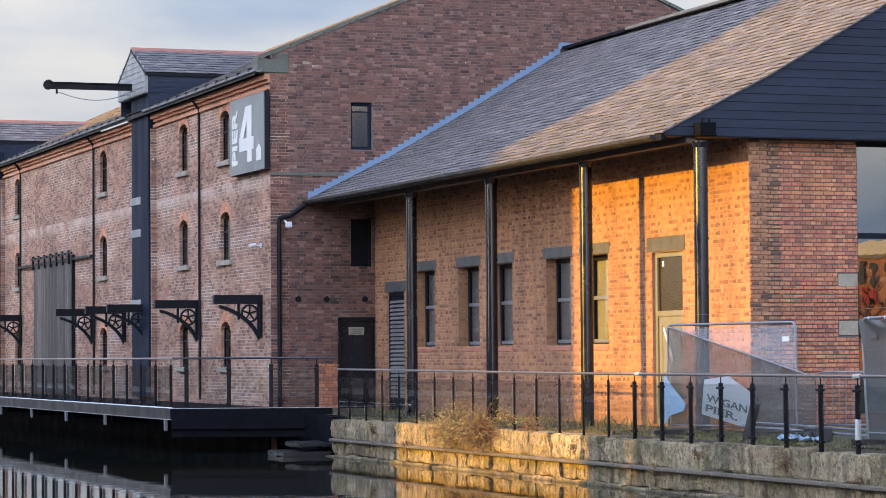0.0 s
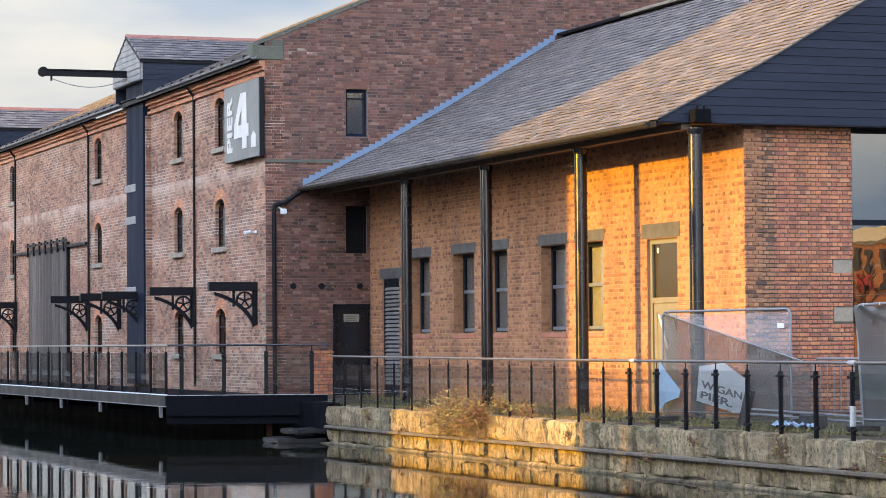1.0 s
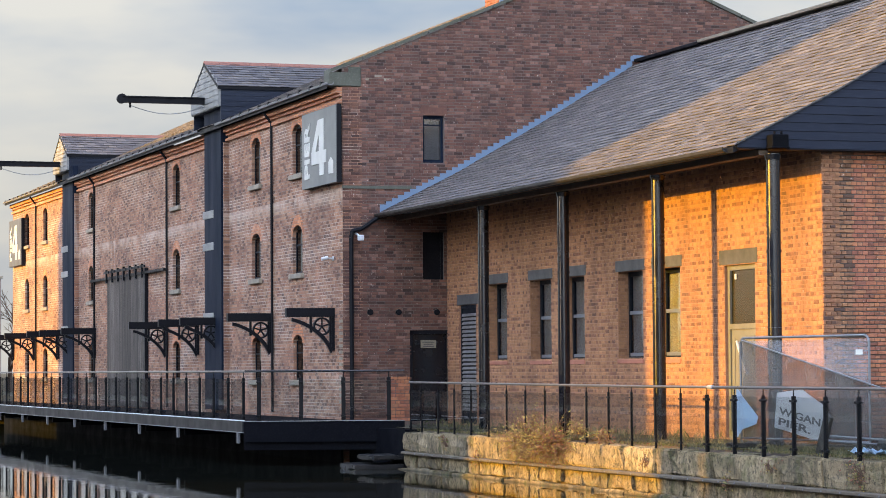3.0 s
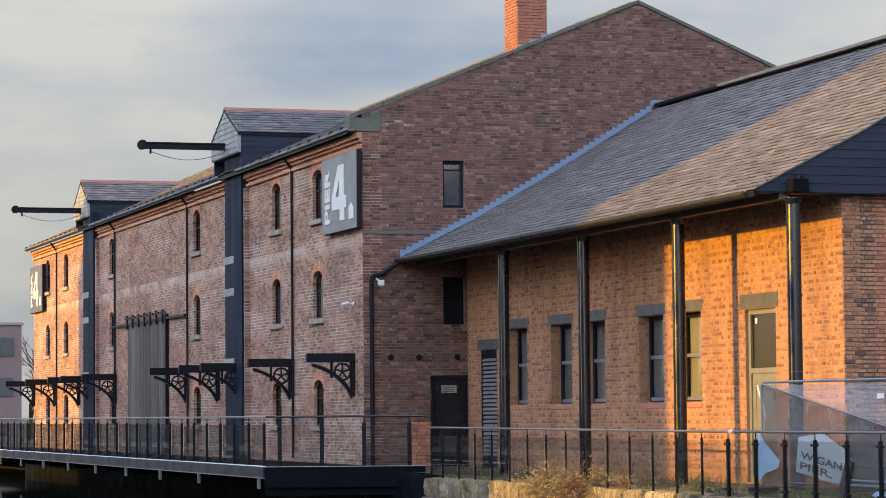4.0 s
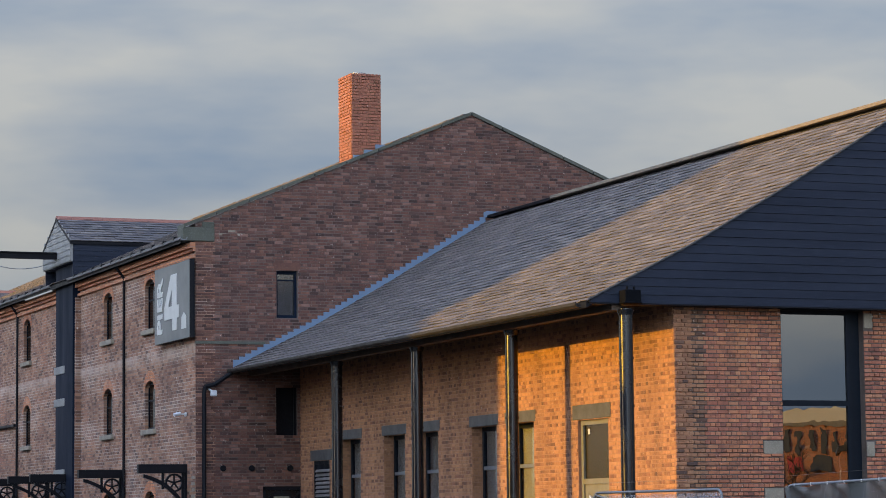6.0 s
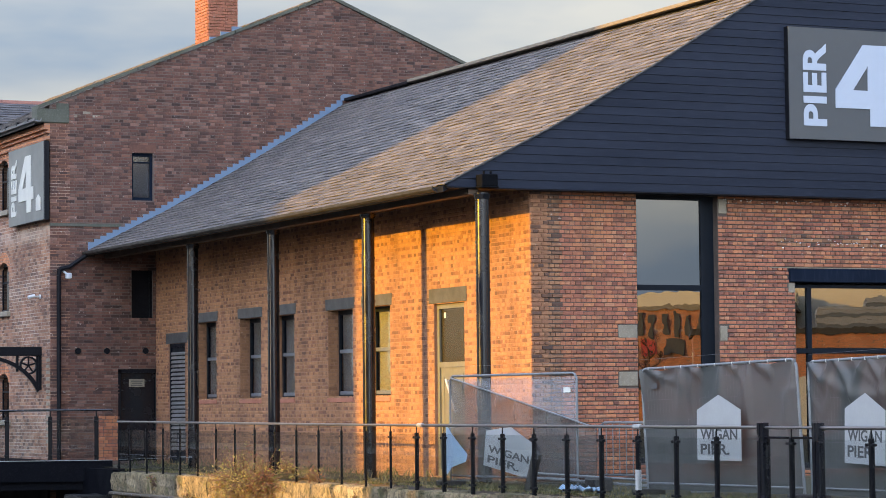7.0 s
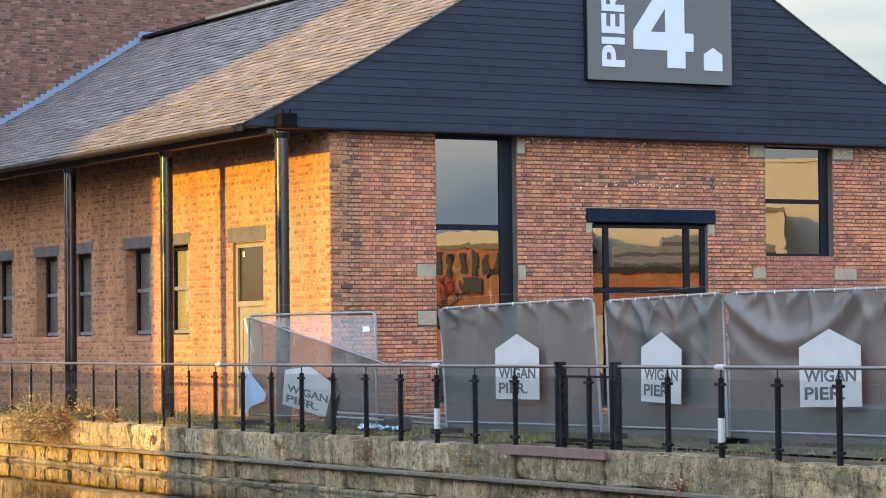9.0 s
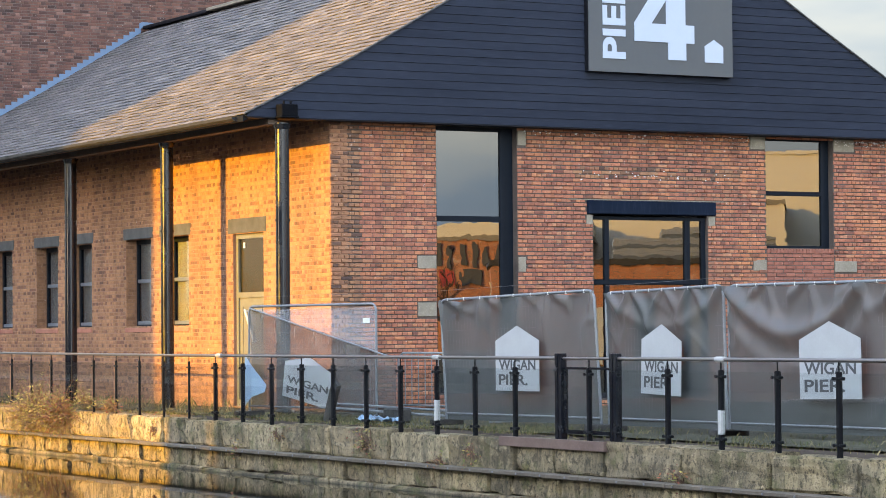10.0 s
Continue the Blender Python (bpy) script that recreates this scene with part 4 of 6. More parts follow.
# arched windows
for c in BAYS:
    for z0, z1 in ROWS_Z:
        sp = bmesh.new()
        arch = [(c + 0.46 * math.cos(t), z1 - 0.24 + 0.24 * math.sin(t)) for t in [math.pi * i / 10 for i in range(11)]]
        prism(sp, [(c + 0.46, z1)] + arch[:6], FX + 0.002, FX + 0.5, "x")
        prism(sp, [(c - 0.46, z1)] + arch[5:][::-1], FX + 0.002, FX + 0.5, "x")
        fr = bmesh.new()
        for a, b, p, q in ((c - 0.46, c - 0.40, z0, z1), (c + 0.43, c + 0.46, z0, z1), (c - 0.40, c + 0.40, z1 - 0.1, z1), (c - 0.4, c + 0.4, z0, z0 + 0.06), (c - 0.4, c + 0.4, (z0 + z1) / 2 + 0.1, (z0 + z1) / 2 + 0.14)):
            box(fr, FX + 0.085, FX + 0.14, a, b, p, q)
        win = part("window", fr, m_frame, warehouse, "narrow arched window with a dark frame")
        part("pale_strip", boxes((FX + 0.07, FX + 0.083, c - 0.40, c - 0.27, z0 + 0.05, z0 + 0.72 * (z1 - z0))), m_white_frame, win, "pale strip in the lower right of the window")
        part("pane", boxes((FX + 0.105, FX + 0.112, c - 0.4, c + 0.43, z0 + 0.06, z1 - 0.1)), m_glass, win)
        part("arch", sp, m_facade, win)
        part("sill", boxes((FX - 0.09, FX + 0.065, c - 0.60, c + 0.60, z0 - 0.13, z0), bevel=0.012), m_stone, win, "projecting stone sill")
        ring = bmesh.new()
        for i in range(9):
            t0, t1 = math.pi * (i + 0.06) / 9, math.pi * (i + 0.94) / 9
            q = [(c + r * math.cos(t) * (1 if r < 0.5 else 1.0), z1 - 0.24 + (0.24 if r < 0.5 else 0.5) * math.sin(t)) for r, t in ((0.47, t0), (0.60, t0), (0.60, t1), (0.47, t1))]
            prism(ring, q, FX - 0.012, FX + 0.05, "x")
        part("brick_arch", ring, m_orange, win, "rubbed orange brick arch")

# hoist shafts and their projecting dormers
for base, low, slim in ((32.6, 0.0, 0.0), (54.95, 0.14, 0.55)):
    y0, y1 = base - 1.0, base + 1.2
    hb = bmesh.new()
    box(hb, FX - 0.20, FX, y0 + 0.10, y1 - 0.10, 0.2, 8.75)
    shaft = part("hoist_shaft", hb, m_navy_wall, warehouse, "blue-black boarded hoist shaft")
    part("jamb", boxes((FX - 0.14, FX, y0, y0 + 0.10, 0.2, 7.75), (FX - 0.14, FX, y1 - 0.10, y1, 0.2, 7.75)), m_facade, shaft)
    for z in (2.85, 4.86, 5.78):
        part("landing", boxes((FX - 0.22, FX, y0 + 1.0, y1 + 0.06, z - 0.11, z + 0.11), bevel=0.01), m_grey_board, shaft, "pale landing board")
    ya, yb, xf = base - 1.3 + slim, base + 2.0, -3.02
    ym = (ya + yb) / 2
    ln = bmesh.new()
    prism(ln, [(ya, 8.74 - low), (yb, 8.74 - low), (yb, 9.34 - low), (ym, 10.06 - low), (ya, 9.34 - low)], xf, xf + 0.06, "x")
    dormer = part("hoist_dormer", ln, m_grey_board, warehouse, "pale boarded front of the hoist dormer")
    for i in range(8):
        zz = 8.76 - low + i * 0.158
        wdt = 1.0 if zz < 9.3 - low else max(0.05, (10.02 - low - zz) / 0.7)
        part("board", boxes((xf - 0.02, xf - 0.002, ym - (ym - ya) * wdt, ym + (yb - ym) * wdt, zz, zz + 0.145), bevel=0.004), m_grey_board, dormer)
    part("cheek", boxes((xf + 0.06, 0.4, ya, ya + 0.06, 8.3, 9.34 - low), (xf + 0.06, 0.4, yb - 0.06, yb, 8.3, 9.34 - low), (xf + 0.06, FX, ya, yb, 8.72 - low, 8.76 - low)), m_navy, dormer, "dark boarded dormer side")
    for i in range(6):
        part("cheek_board", boxes((xf + 0.07, 0.4, ya - 0.015, ya - 0.001, 8.3 + i * 0.148, 8.3 + i * 0.148 + 0.138)), m_navy, dormer)
    ro = bmesh.new()
    prism(ro, [(ya - 0.05, 9.30 - low), (ym, 10.12 - low), (yb + 0.05, 9.30 - low), (yb + 0.05, 9.22 - low), (ym, 10.04 - low), (ya - 0.05, 9.22 - low)], xf - 0.03, 1.1, "x")
    part("dormer_roof", ro, m_black_matt, dormer)
    v, f = slates([(ya - 0.06, 9.30 - low), (ym, 10.12 - low)], xf - 0.03, 1.1, 0.2, 0.3, axis="x")
    raw("slate_covering", v, f, m_slate, dormer, "dark dormer slates", "stuff")
    for i in range(9):
        rt = bmesh.new()
        prism(rt, [(ym - 0.13, 10.08 - low), (ym, 10.19 - low), (ym + 0.13, 10.08 - low), (ym, 10.14 - low)], xf - 0.03 + i * 0.45, xf - 0.03 + i * 0.45 + 0.44, "x")
        part("ridge_tile", rt, m_ridge, dormer)
    hbm = boxes((-5.42, FX, ym - 0.06, ym + 0.06, 8.96 - low, 9.12 - low), (-5.42, FX, ym - 0.1, ym + 0.1, 9.1 - low, 9.13 - low), (-5.42, FX, ym - 0.1, ym + 0.1, 8.94 - low, 8.97 - low))
    beam = part("hoist_beam", hbm, m_black_matt, warehouse, "dark iron hoist beam with pulley")
    pl = bmesh.new()
    tube(pl, (-5.44, ym - 0.07, 9.05 - low), (-5.44, ym + 0.07, 9.05 - low), 0.14, sides=18)
    tube(pl, (-5.2, ym, 8.95 - low), (-5.2, ym, 8.80 - low), 0.03)
    part("pulley", pl, m_black_matt, beam)
    rope = [(-5.2 + 2.15 * i / 12, ym, 8.86 - low - 0.22 * math.sin(math.pi * i / 12)) for i in range(13)]
    part("chain", pipe(rope, 0.012, 5), m_steel, beam)

# sliding plank door and its track
sd = boxes((FX - 0.06, FX - 0.012, 42.4, 48.4, 0.15, 4.5))
sliding = part("sliding_door", sd, m_wood, warehouse, "large weathered grey plank sliding door")
pk = mesh_of("plank", boxes((-0.022, 0, -0.115, 0.115, 0, 4.35), bevel=0.006), m_wood)
for i in range(25):
    piece("plank", pk, sliding, (FX - 0.062, 42.52 + i * 0.24, 0.15))
part("door_edge", boxes((FX - 0.12, FX - 0.012, 42.2, 42.4, 0.15, 4.6)), m_black_matt, sliding)
part("track", boxes((FX - 0.12, FX - 0.02, 39.5, 51.2, 4.42, 4.5)), m_black_matt, sliding, "black door track")
for i in range(7):
    y = 42.6 + i * 0.95
    part("hanger", boxes((FX - 0.16, FX - 0.1, y - 0.05, y + 0.05, 4.3, 4.75), (FX - 0.15, FX - 0.11, y - 0.4, y + 0.4, 4.62, 4.70)), m_black_matt, sliding)

# cast-iron brackets along the canal front
def bracket(at_y, first=None):
    th = thing("iron_bracket", "black cast-iron bracket with a wheel pattern on the warehouse front", "bracket", (FX, at_y, 2.8), "canopy brackets")
    part("beam", boxes((FX - 1.22, FX, at_y - 0.09, at_y + 0.09, 2.60, 2.82), bevel=0.01), m_black_matt, th)
    part("wall_plate", boxes((FX - 0.07, FX, at_y - 0.06, at_y + 0.06, 1.78, 2.60)), m_black_matt, th)
    rib = bmesh.new()
    n = 12
    for i in range(n):
        q = []
        for s, r in ((i, 0), (i + 1, 0), (i + 1, 1), (i, 1)):
            t = math.pi / 2 * s / n
            k = s / n
            q.append((FX - 1.08 + 1.04 * (0.6 * math.sin(t) + 0.4 * k) * (1 if r == 0 else 0.95), 1.80 + 0.78 * (0.6 * math.cos(t) + 0.4 * (1 - k)) - (0.085 if r else 0.0)))
        prism(rib, q, at_y - 0.05, at_y + 0.05, "y")
    part("curved_rib", rib, m_black_matt, th)
    wh = bmesh.new()
    cx, cz, R = FX - 0.31, 2.37, 0.225
    for i in range(16):
        t0, t1 = 2 * math.pi * i / 16, 2 * math.pi * (i + 1) / 16
        prism(wh, [(cx + r * math.cos(t), cz + r * math.sin(t)) for r, t in ((R, t0), (R, t1), (R - 0.045, t1), (R - 0.045, t0))], at_y - 0.04, at_y + 0.04, "y")
    for i in range(5):
        t = 2 * math.pi * i / 5 + 0.3
        tube(wh, (cx, at_y, cz), (cx + R * math.cos(t), at_y, cz + R * math.sin(t)), 0.022, sides=6)
    part("wheel", wh, m_black_matt, th)
    sm = boxes((FX - 0.62, FX - 0.56, at_y - 0.03, at_y + 0.03, 2.22, 2.6))
    part("strut", sm, m_black_matt, th)
    part("strut", boxes((FX - 0.12, FX - 0.07, at_y - 0.03, at_y + 0.03, 1.9, 2.6)), m_black_matt, th)
    return th


first_bracket = bracket(21.06)
for y in (26.94, 32.5, 35.3, 39.5, 50.85, 55.15, 57.8, 62.9, 67.9):
    copy_thing(first_bracket, pose(FX, y, 2.8))

# gable end: door, windows, fittings
dg = boxes((-0.93, 0.03, WL + 0.08, WL + 0.14, 0.05, 2.20))
black_door = part("door", dg, m_black, warehouse, "plain black door")
part("door_frame", boxes((-0.97, -0.90, WL - 0.01, WL + 0.15, 0.05, 2.24), (0.0, 0.07, WL - 0.01, WL + 0.15, 0.05, 2.24), (-0.97, 0.07, WL - 0.01, WL + 0.15, 2.17, 2.26)), m_black_matt, black_door)
ns = part("notice", boxes((-0.67, -0.28, WL + 0.062, WL + 0.078, 1.83, 2.02)), m_stone, black_door, "small white notice")
part("notice_bars", boxes((-0.63, -0.32, WL + 0.056, WL + 0.06, 1.96, 1.98), (-0.6, -0.35, WL + 0.056, WL + 0.06, 1.91, 1.93), (-0.62, -0.33, WL + 0.056, WL + 0.06, 1.86, 1.88)), m_text, ns)
uw = boxes((-0.60, -0.54, WL + 0.1, WL + 0.2, 6.36, 7.52), (-0.11, -0.05, WL + 0.1, WL + 0.2, 6.36, 7.52), (-0.54, -0.11, WL + 0.1, WL + 0.2, 7.44, 7.52), (-0.54, -0.11, WL + 0.1, WL + 0.2, 6.36, 6.44), (-0.54, -0.11, WL + 0.1, WL + 0.2, 7.28, 7.31))
gwin = part("window", uw, m_navy_wall, warehouse, "small dark louvred window")
part("pane", boxes((-0.54, -0.11, WL + 0.14, WL + 0.15, 6.44, 7.44)), m_glass_dull, gwin)
part("lintel", boxes((-0.66, 0.02, WL - 0.012, WL + 0.1, 7.525, 7.72)), m_brick_dark, gwin)
part("boarded_window", boxes((-0.62, -0.08, WL + 0.09, WL + 0.14, 3.50, 4.68), (-0.62, -0.55, WL + 0.06, WL + 0.09, 3.5, 4.68), (-0.15, -0.08, WL + 0.06, WL + 0.09, 3.5, 4.68)), m_black_matt, warehouse, "boarded-up dark window")
part("string_course", boxes((FX - 0.01, -0.9, WL - 0.03, WL, 5.70, 5.77)), m_coping, end_gable)
for x in (-1.98, -1.26, -0.28):
    an = bmesh.new()
    tube(an, (x, WL - 0.05, 2.70), (x, WL + 0.02, 2.70), 0.075, sides=12)
    part("tie_plate", an, m_black_matt, end_gable, "round iron tie plate")
part("corner_pipe", pipe([(-1.80, 20.1, 5.0), (-2.2, WL - 0.09, 4.72), (-2.45, WL - 0.09, 4.66), (-2.47, WL - 0.09, 4.5), (-2.47, WL - 0.09, 0.1)], 0.055), m_black_matt, warehouse, "black drainpipe at the corner")
cc = boxes((-2.34, -2.22, WL - 0.36, WL - 0.16, 4.42, 4.56), bevel=0.02)
tube(cc, (-2.34, WL - 0.02, 4.62), (-2.28, WL - 0.2, 4.52), 0.025)
tagged(part("security_camera", cc, m_white, None), "small white security camera on the gable wall", "camera")
c2 = bmesh.new()
tube(c2, (FX - 0.16, 21.02, 4.05), (FX - 0.33, 21.0, 4.01), 0.042, sides=12)
tube(c2, (FX - 0.15, 21.05, 4.03), (FX, 21.08, 4.03), 0.02, sides=8)
tube(c2, (FX - 0.03, 21.08, 4.03), (FX, 21.08, 4.03), 0.055, sides=12)
tagged(part("security_camera", c2, m_white, None), "white bullet camera on a bracket on the warehouse front", "camera")

# stepped flashing where the annexe roof meets the gable wall
xs = -1.72
while xs < 4.9:
    n = 0.155
    fl = bmesh.new()
    prism(fl, [(xs + 0.001, roof_z(xs)), (xs + n, roof_z(xs + n)), (xs + n, roof_z(xs + n) + 0.11), (xs + 0.001, roof_z(xs + n) + 0.11)], WL - 0.035, WL - 0.016, "y")
    part("flashing_step", fl, m_lead, annexe_roof, "stepped blue flashing")
    xs += n
fl = bmesh.new()
prism(fl, [(4.9, 9.0), (5.35, 9.1), (5.35, 9.16), (4.98, 9.17), (4.9, 9.13)], WL - 0.05, WL - 0.016, "y")
part("flashing_end", fl, m_lead, annexe_roof)


# ---- quay wall, stone by stone ----
quay = boxes((QUAY_X + 0.12, QUAY_X + 0.5, -60, 15.8, -2.4, COPE_Z - 0.05))
quay_ob = tagged(part("quay_wall", quay, m_mortar, None), "old sandstone quay wall above the water", "wall", kind="structure")
part("quay_core", boxes((QUAY_X + 0.45, QUAY_X + 0.6, -60, 15.8, -1.2, -0.06)), m_mortar, quay_ob)


def rough_stone(name, y0, y1, z0, z1, x0, x1, rng, parent, seed, rnd=0.013, material=None):
    """One weathered block: a bevelled box with an uneven face."""
    bm = bmesh.new()
    bmesh.ops.create_grid(bm, x_segments=6, y_segments=3, size=0.5)
    r = bmesh.ops.create_cube(bm, size=1.0)
    bmesh.ops.delete(bm, geom=[v for v in bm.verts if v not in r["verts"]], context="VERTS")
    for v in bm.verts:
        v.co = Vector(((x0 + x1) / 2 + v.co.x * (x1 - x0), (y0 + y1) / 2 + v.co.y * (y1 - y0), (z0 + z1) / 2 + v.co.z * (z1 - z0)))
    bmesh.ops.bevel(bm, geom=list(bm.edges), offset=rnd * rng.uniform(0.7, 1.5), segments=2, affect="EDGES")
    bmesh.ops.subdivide_edges(bm, edges=[e for e in bm.edges if e.calc_length() > 0.22], cuts=3, use_grid_fill=True)
    for v in bm.verts:
        n = noise.noise_vector(v.co * 2.6 + Vector((seed, 0, 0)))
        q = noise.noise_vector(v.co * 7.0 + Vector((seed, 5, 0)))
        v.co += Vector((n.x * 0.045 + q.x * 0.04, n.y * 0.012, n.z * 0.035 + q.z * 0.03))
    ob = part(name, bm, material or m_quay, parent)
    return ob


rng = random.Random(21)
for z0, z1, lo, hi, xo in ((-0.53, COPE_Z, 0.95, 1.95, 0.0), (-0.865, -0.55, 0.38, 0.85, 0.03), (-1.3, -0.875, 0.9, 1.8, -0.12)):
    y = 15.75
    while y > -24:
        w = rng.uniform(lo, hi)
        rough_stone("stone", y - w + 0.012, y - 0.012, z0 + rng.uniform(-0.01, 0.01), z1 + rng.uniform(-0.02, 0.02) * (1 if z1 > -0.2 else 0.3), QUAY_X + xo + rng.uniform(-0.02, 0.02), QUAY_X + 0.48, rng, quay_ob, rng.uniform(0, 99), 0.024 if z1 > -0.2 else 0.014)
        y -= w
fender = thing("fender", "weathered brown fender strip bolted along the quay", "fender", (QUAY_X, -2, -0.6))
for i in range(20):
    y = 15.6 - i * 2.0
    fd = bmesh.new()
    prism(fd, [(QUAY_X - 0.09, -0.578), (QUAY_X - 0.09, -0.54), (QUAY_X - 0.06, -0.524), (QUAY_X + 0.03, -0.524), (QUAY_X + 0.03, -0.598), (QUAY_X - 0.06, -0.594)], y - 1.99, y, "y")
    part("strip", fd, m_strip_wood, fender)
bolt_me = mesh_of("bolt", tube(bmesh.new(), (-0.008, 0, 0), (0.01, 0, 0), 0.016, sides=8), m_hanger)
for i in range(60):
    piece("bolt", bolt_me, fender, (QUAY_X - 0.093, 15.2 - i * 0.62, -0.56))
tagged(part("plank", boxes((QUAY_X - 0.04, QUAY_X + 0.02, -12.95, -10.3, -0.20, -0.07), bevel=0.006), m_rust, None), "rust-red plank fixed to the quay edge", "plank")

# ---- quay railing with glass panels ----
RX, RAIL_Z = -2.46, 0.985
quay_rail = thing("quay_railing", "black post railing with steel handrail and glass panels on the quay", "railing", (RX, 0, COPE_Z))


def post_mesh():
    bm = boxes((-0.035, 0.035, -0.012, 0.012, 0.0, 0.98), (-0.03, 0.03, -0.026, -0.014, 0.0, 0.97), (-0.03, 0.03, 0.014, 0.026, 0.0, 0.97), bevel=0.003)
    tube(bm, (0, 0, 0.97), (0, 0, 1.12), 0.010, sides=8)
    return mesh_of("post", bm, m_post)


def clamp_mesh():
    bm = bmesh.new()
    for s in (-1, 1):
        tube(bm, (-0.02, s * 0.02, 0), (-0.02, s * 0.075, 0), 0.014, sides=8)
        tube(bm, (-0.04, s * 0.068, 0), (0.02, s * 0.068, 0), 0.020, sides=10)
    tube(bm, (-0.02, -0.03, 0), (-0.02, 0.03, 0), 0.012, sides=8)
    return mesh_of("clamp", bm, m_post)


post_me, clamp_me = post_mesh(), clamp_mesh()
slim = boxes((-0.020, 0.020, -0.016, 0.016, 0.0, 1.0), bevel=0.004)
tube(slim, (0, 0, 0.99), (0, 0, 1.12), 0.009, sides=8)
slim_me = mesh_of("post", slim, m_post)
slim_clamp = bmesh.new()
for side in (-1, 1):
    tube(slim_clamp, (-0.012, side * 0.012, 0), (-0.012, side * 0.05, 0), 0.010, sides=8)
    tube(slim_clamp, (-0.028, side * 0.045, 0), (0.012, side * 0.045, 0), 0.014, sides=8)
slim_clamp_me = mesh_of("clamp", slim_clamp, m_post)
POSTS = [15.62, 14.82] + [13.68 - 1.0955 * i for i in range(22)] + [-10.42, -12.3, -14.12, -15.26, -16.4, -17.56, -18.7, -19.85, -21.0]
for i, y in enumerate(POSTS):
    p = piece("post", slim_me if y > -0.4 else post_me, quay_rail, (RX, y, COPE_Z - 0.02))
    for z in (0.13, 0.88):
        piece("clamp", slim_clamp_me if y > -0.4 else clamp_me, p, (RX, y, COPE_Z + z))
for y in (-11.6, -12.93):
    gp = part("gate_post", boxes((RX - 0.05, RX + 0.05, y - 0.075, y - 0.012, COPE_Z - 0.02, 1.05), (RX - 0.05, RX + 0.05, y + 0.012, y + 0.075, COPE_Z - 0.02, 1.05), bevel=0.005), m_black, quay_rail, "double gate post")
    for z in (0.13, 0.88):
        piece("clamp", clamp_me, gp, (RX, y, COPE_Z + z))
part("gate", boxes((RX - 0.02, RX + 0.02, -12.85, -11.68, 0.84, 0.87), (RX - 0.02, RX + 0.02, -12.85, -11.68, 0.0, 0.05), (RX - 0.02, RX + 0.02, -11.75, -11.71, 0.0, 0.86)), m_black, quay_rail, "low black gate")
stops = sorted(POSTS + [-11.6, -12.93])
for a, b in zip(stops, stops[1:]):
    part("glass_panel", boxes((RX - 0.026, RX - 0.014, a + 0.07, b - 0.07, 0.0, 0.84)), m_rail_glass, quay_rail)
hr = bmesh.new()
tube(hr, (RX, 15.7, RAIL_Z + 0.035), (RX, 2.0, RAIL_Z), 0.024, sides=12)
tube(hr, (RX, 2.02, RAIL_Z), (RX, -11.5, RAIL_Z), 0.024, sides=12)
tube(hr, (RX, -13.0, RAIL_Z), (RX, -24, RAIL_Z), 0.024, sides=12)
tube(hr, (RX, -11.5, RAIL_Z), (RX, -13.0, RAIL_Z), 0.018, sides=8)
part("handrail", hr, m_rail, quay_rail, "brushed steel handrail", True)
for y in (-0.72, -8.23, -15.26):
    tp = bmesh.new()
    tube(tp, (RX, y + 0.09, RAIL_Z), (RX, y - 0.09, RAIL_Z), 0.036, sides=12)
    part("tape", tp, m_tape, quay_rail, "white tape wound round the handrail")
for y in (-8.23, -15.26):
    part("sleeve", boxes((RX - 0.04, RX + 0.04, y - 0.03, y + 0.03, 0.08, 0.38), bevel=0.01), m_tape, quay_rail, "white band on the post")

# ---- deck along the warehouse ----
DZ, DX, DY = 0.105, -5.425, 19.13
SKEW = radians(-20.14)
front_way = Vector((math.cos(SKEW), math.sin(SKEW), 0))
front_out = Vector((math.sin(SKEW), -math.cos(SKEW), 0))
DECK_A = Vector((DX, DY, 0))
DECK_B = DECK_A + front_way * 3.76
dk = bmesh.new()
prism(dk, [DECK_A.xy, DECK_B.xy, (DECK_B.x, 20.2), (FX - 0.01, 20.2), (FX - 0.01, 70), (DX, 70)], DZ - 0.12, DZ, "z")
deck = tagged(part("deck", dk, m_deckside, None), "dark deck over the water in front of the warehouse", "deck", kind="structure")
part("fascia", boxes((DX - 0.04, DX - 0.002, DY, 70, -0.127, DZ + 0.02)), m_deckgrey, deck, "grey steel deck edge")


def along_front(s0, s1, d0, d1, z0, z1):
    """A bar along the oblique end of the deck, d out of its face."""
    bm = bmesh.new()
    prism(bm, [(DECK_A + front_way * s + front_out * d).xy for s, d in ((s0, d0), (s1, d0), (s1, d1), (s0, d1))], z0, z1, "z")
    return bm


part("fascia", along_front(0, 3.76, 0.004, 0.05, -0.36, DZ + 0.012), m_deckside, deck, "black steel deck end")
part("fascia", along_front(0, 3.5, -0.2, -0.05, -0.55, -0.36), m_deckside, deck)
part("edge_strip", boxes((DX - 0.05, DX + 0.02, DY, 70, DZ + 0.021, DZ + 0.042)), m_strip, deck, "bright steel edge strip")
part("edge_strip", along_front(0, 3.76, 0.0, 0.055, DZ + 0.013, DZ + 0.026), m_steel, deck)
part("edge_strip", boxes((DX - 0.045, DX, DY, 70, -0.147, -0.129)), m_steel, deck)
for y in [19.6] + [25.9 + 4.72 * i for i in range(9)]:
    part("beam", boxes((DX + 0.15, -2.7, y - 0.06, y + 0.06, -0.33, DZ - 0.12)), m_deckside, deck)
    part("hanger", boxes((DX - 0.05, DX + 0.01, y - 0.07, y + 0.07, -0.40, -0.149)), m_hanger, deck, "grey steel hanger")
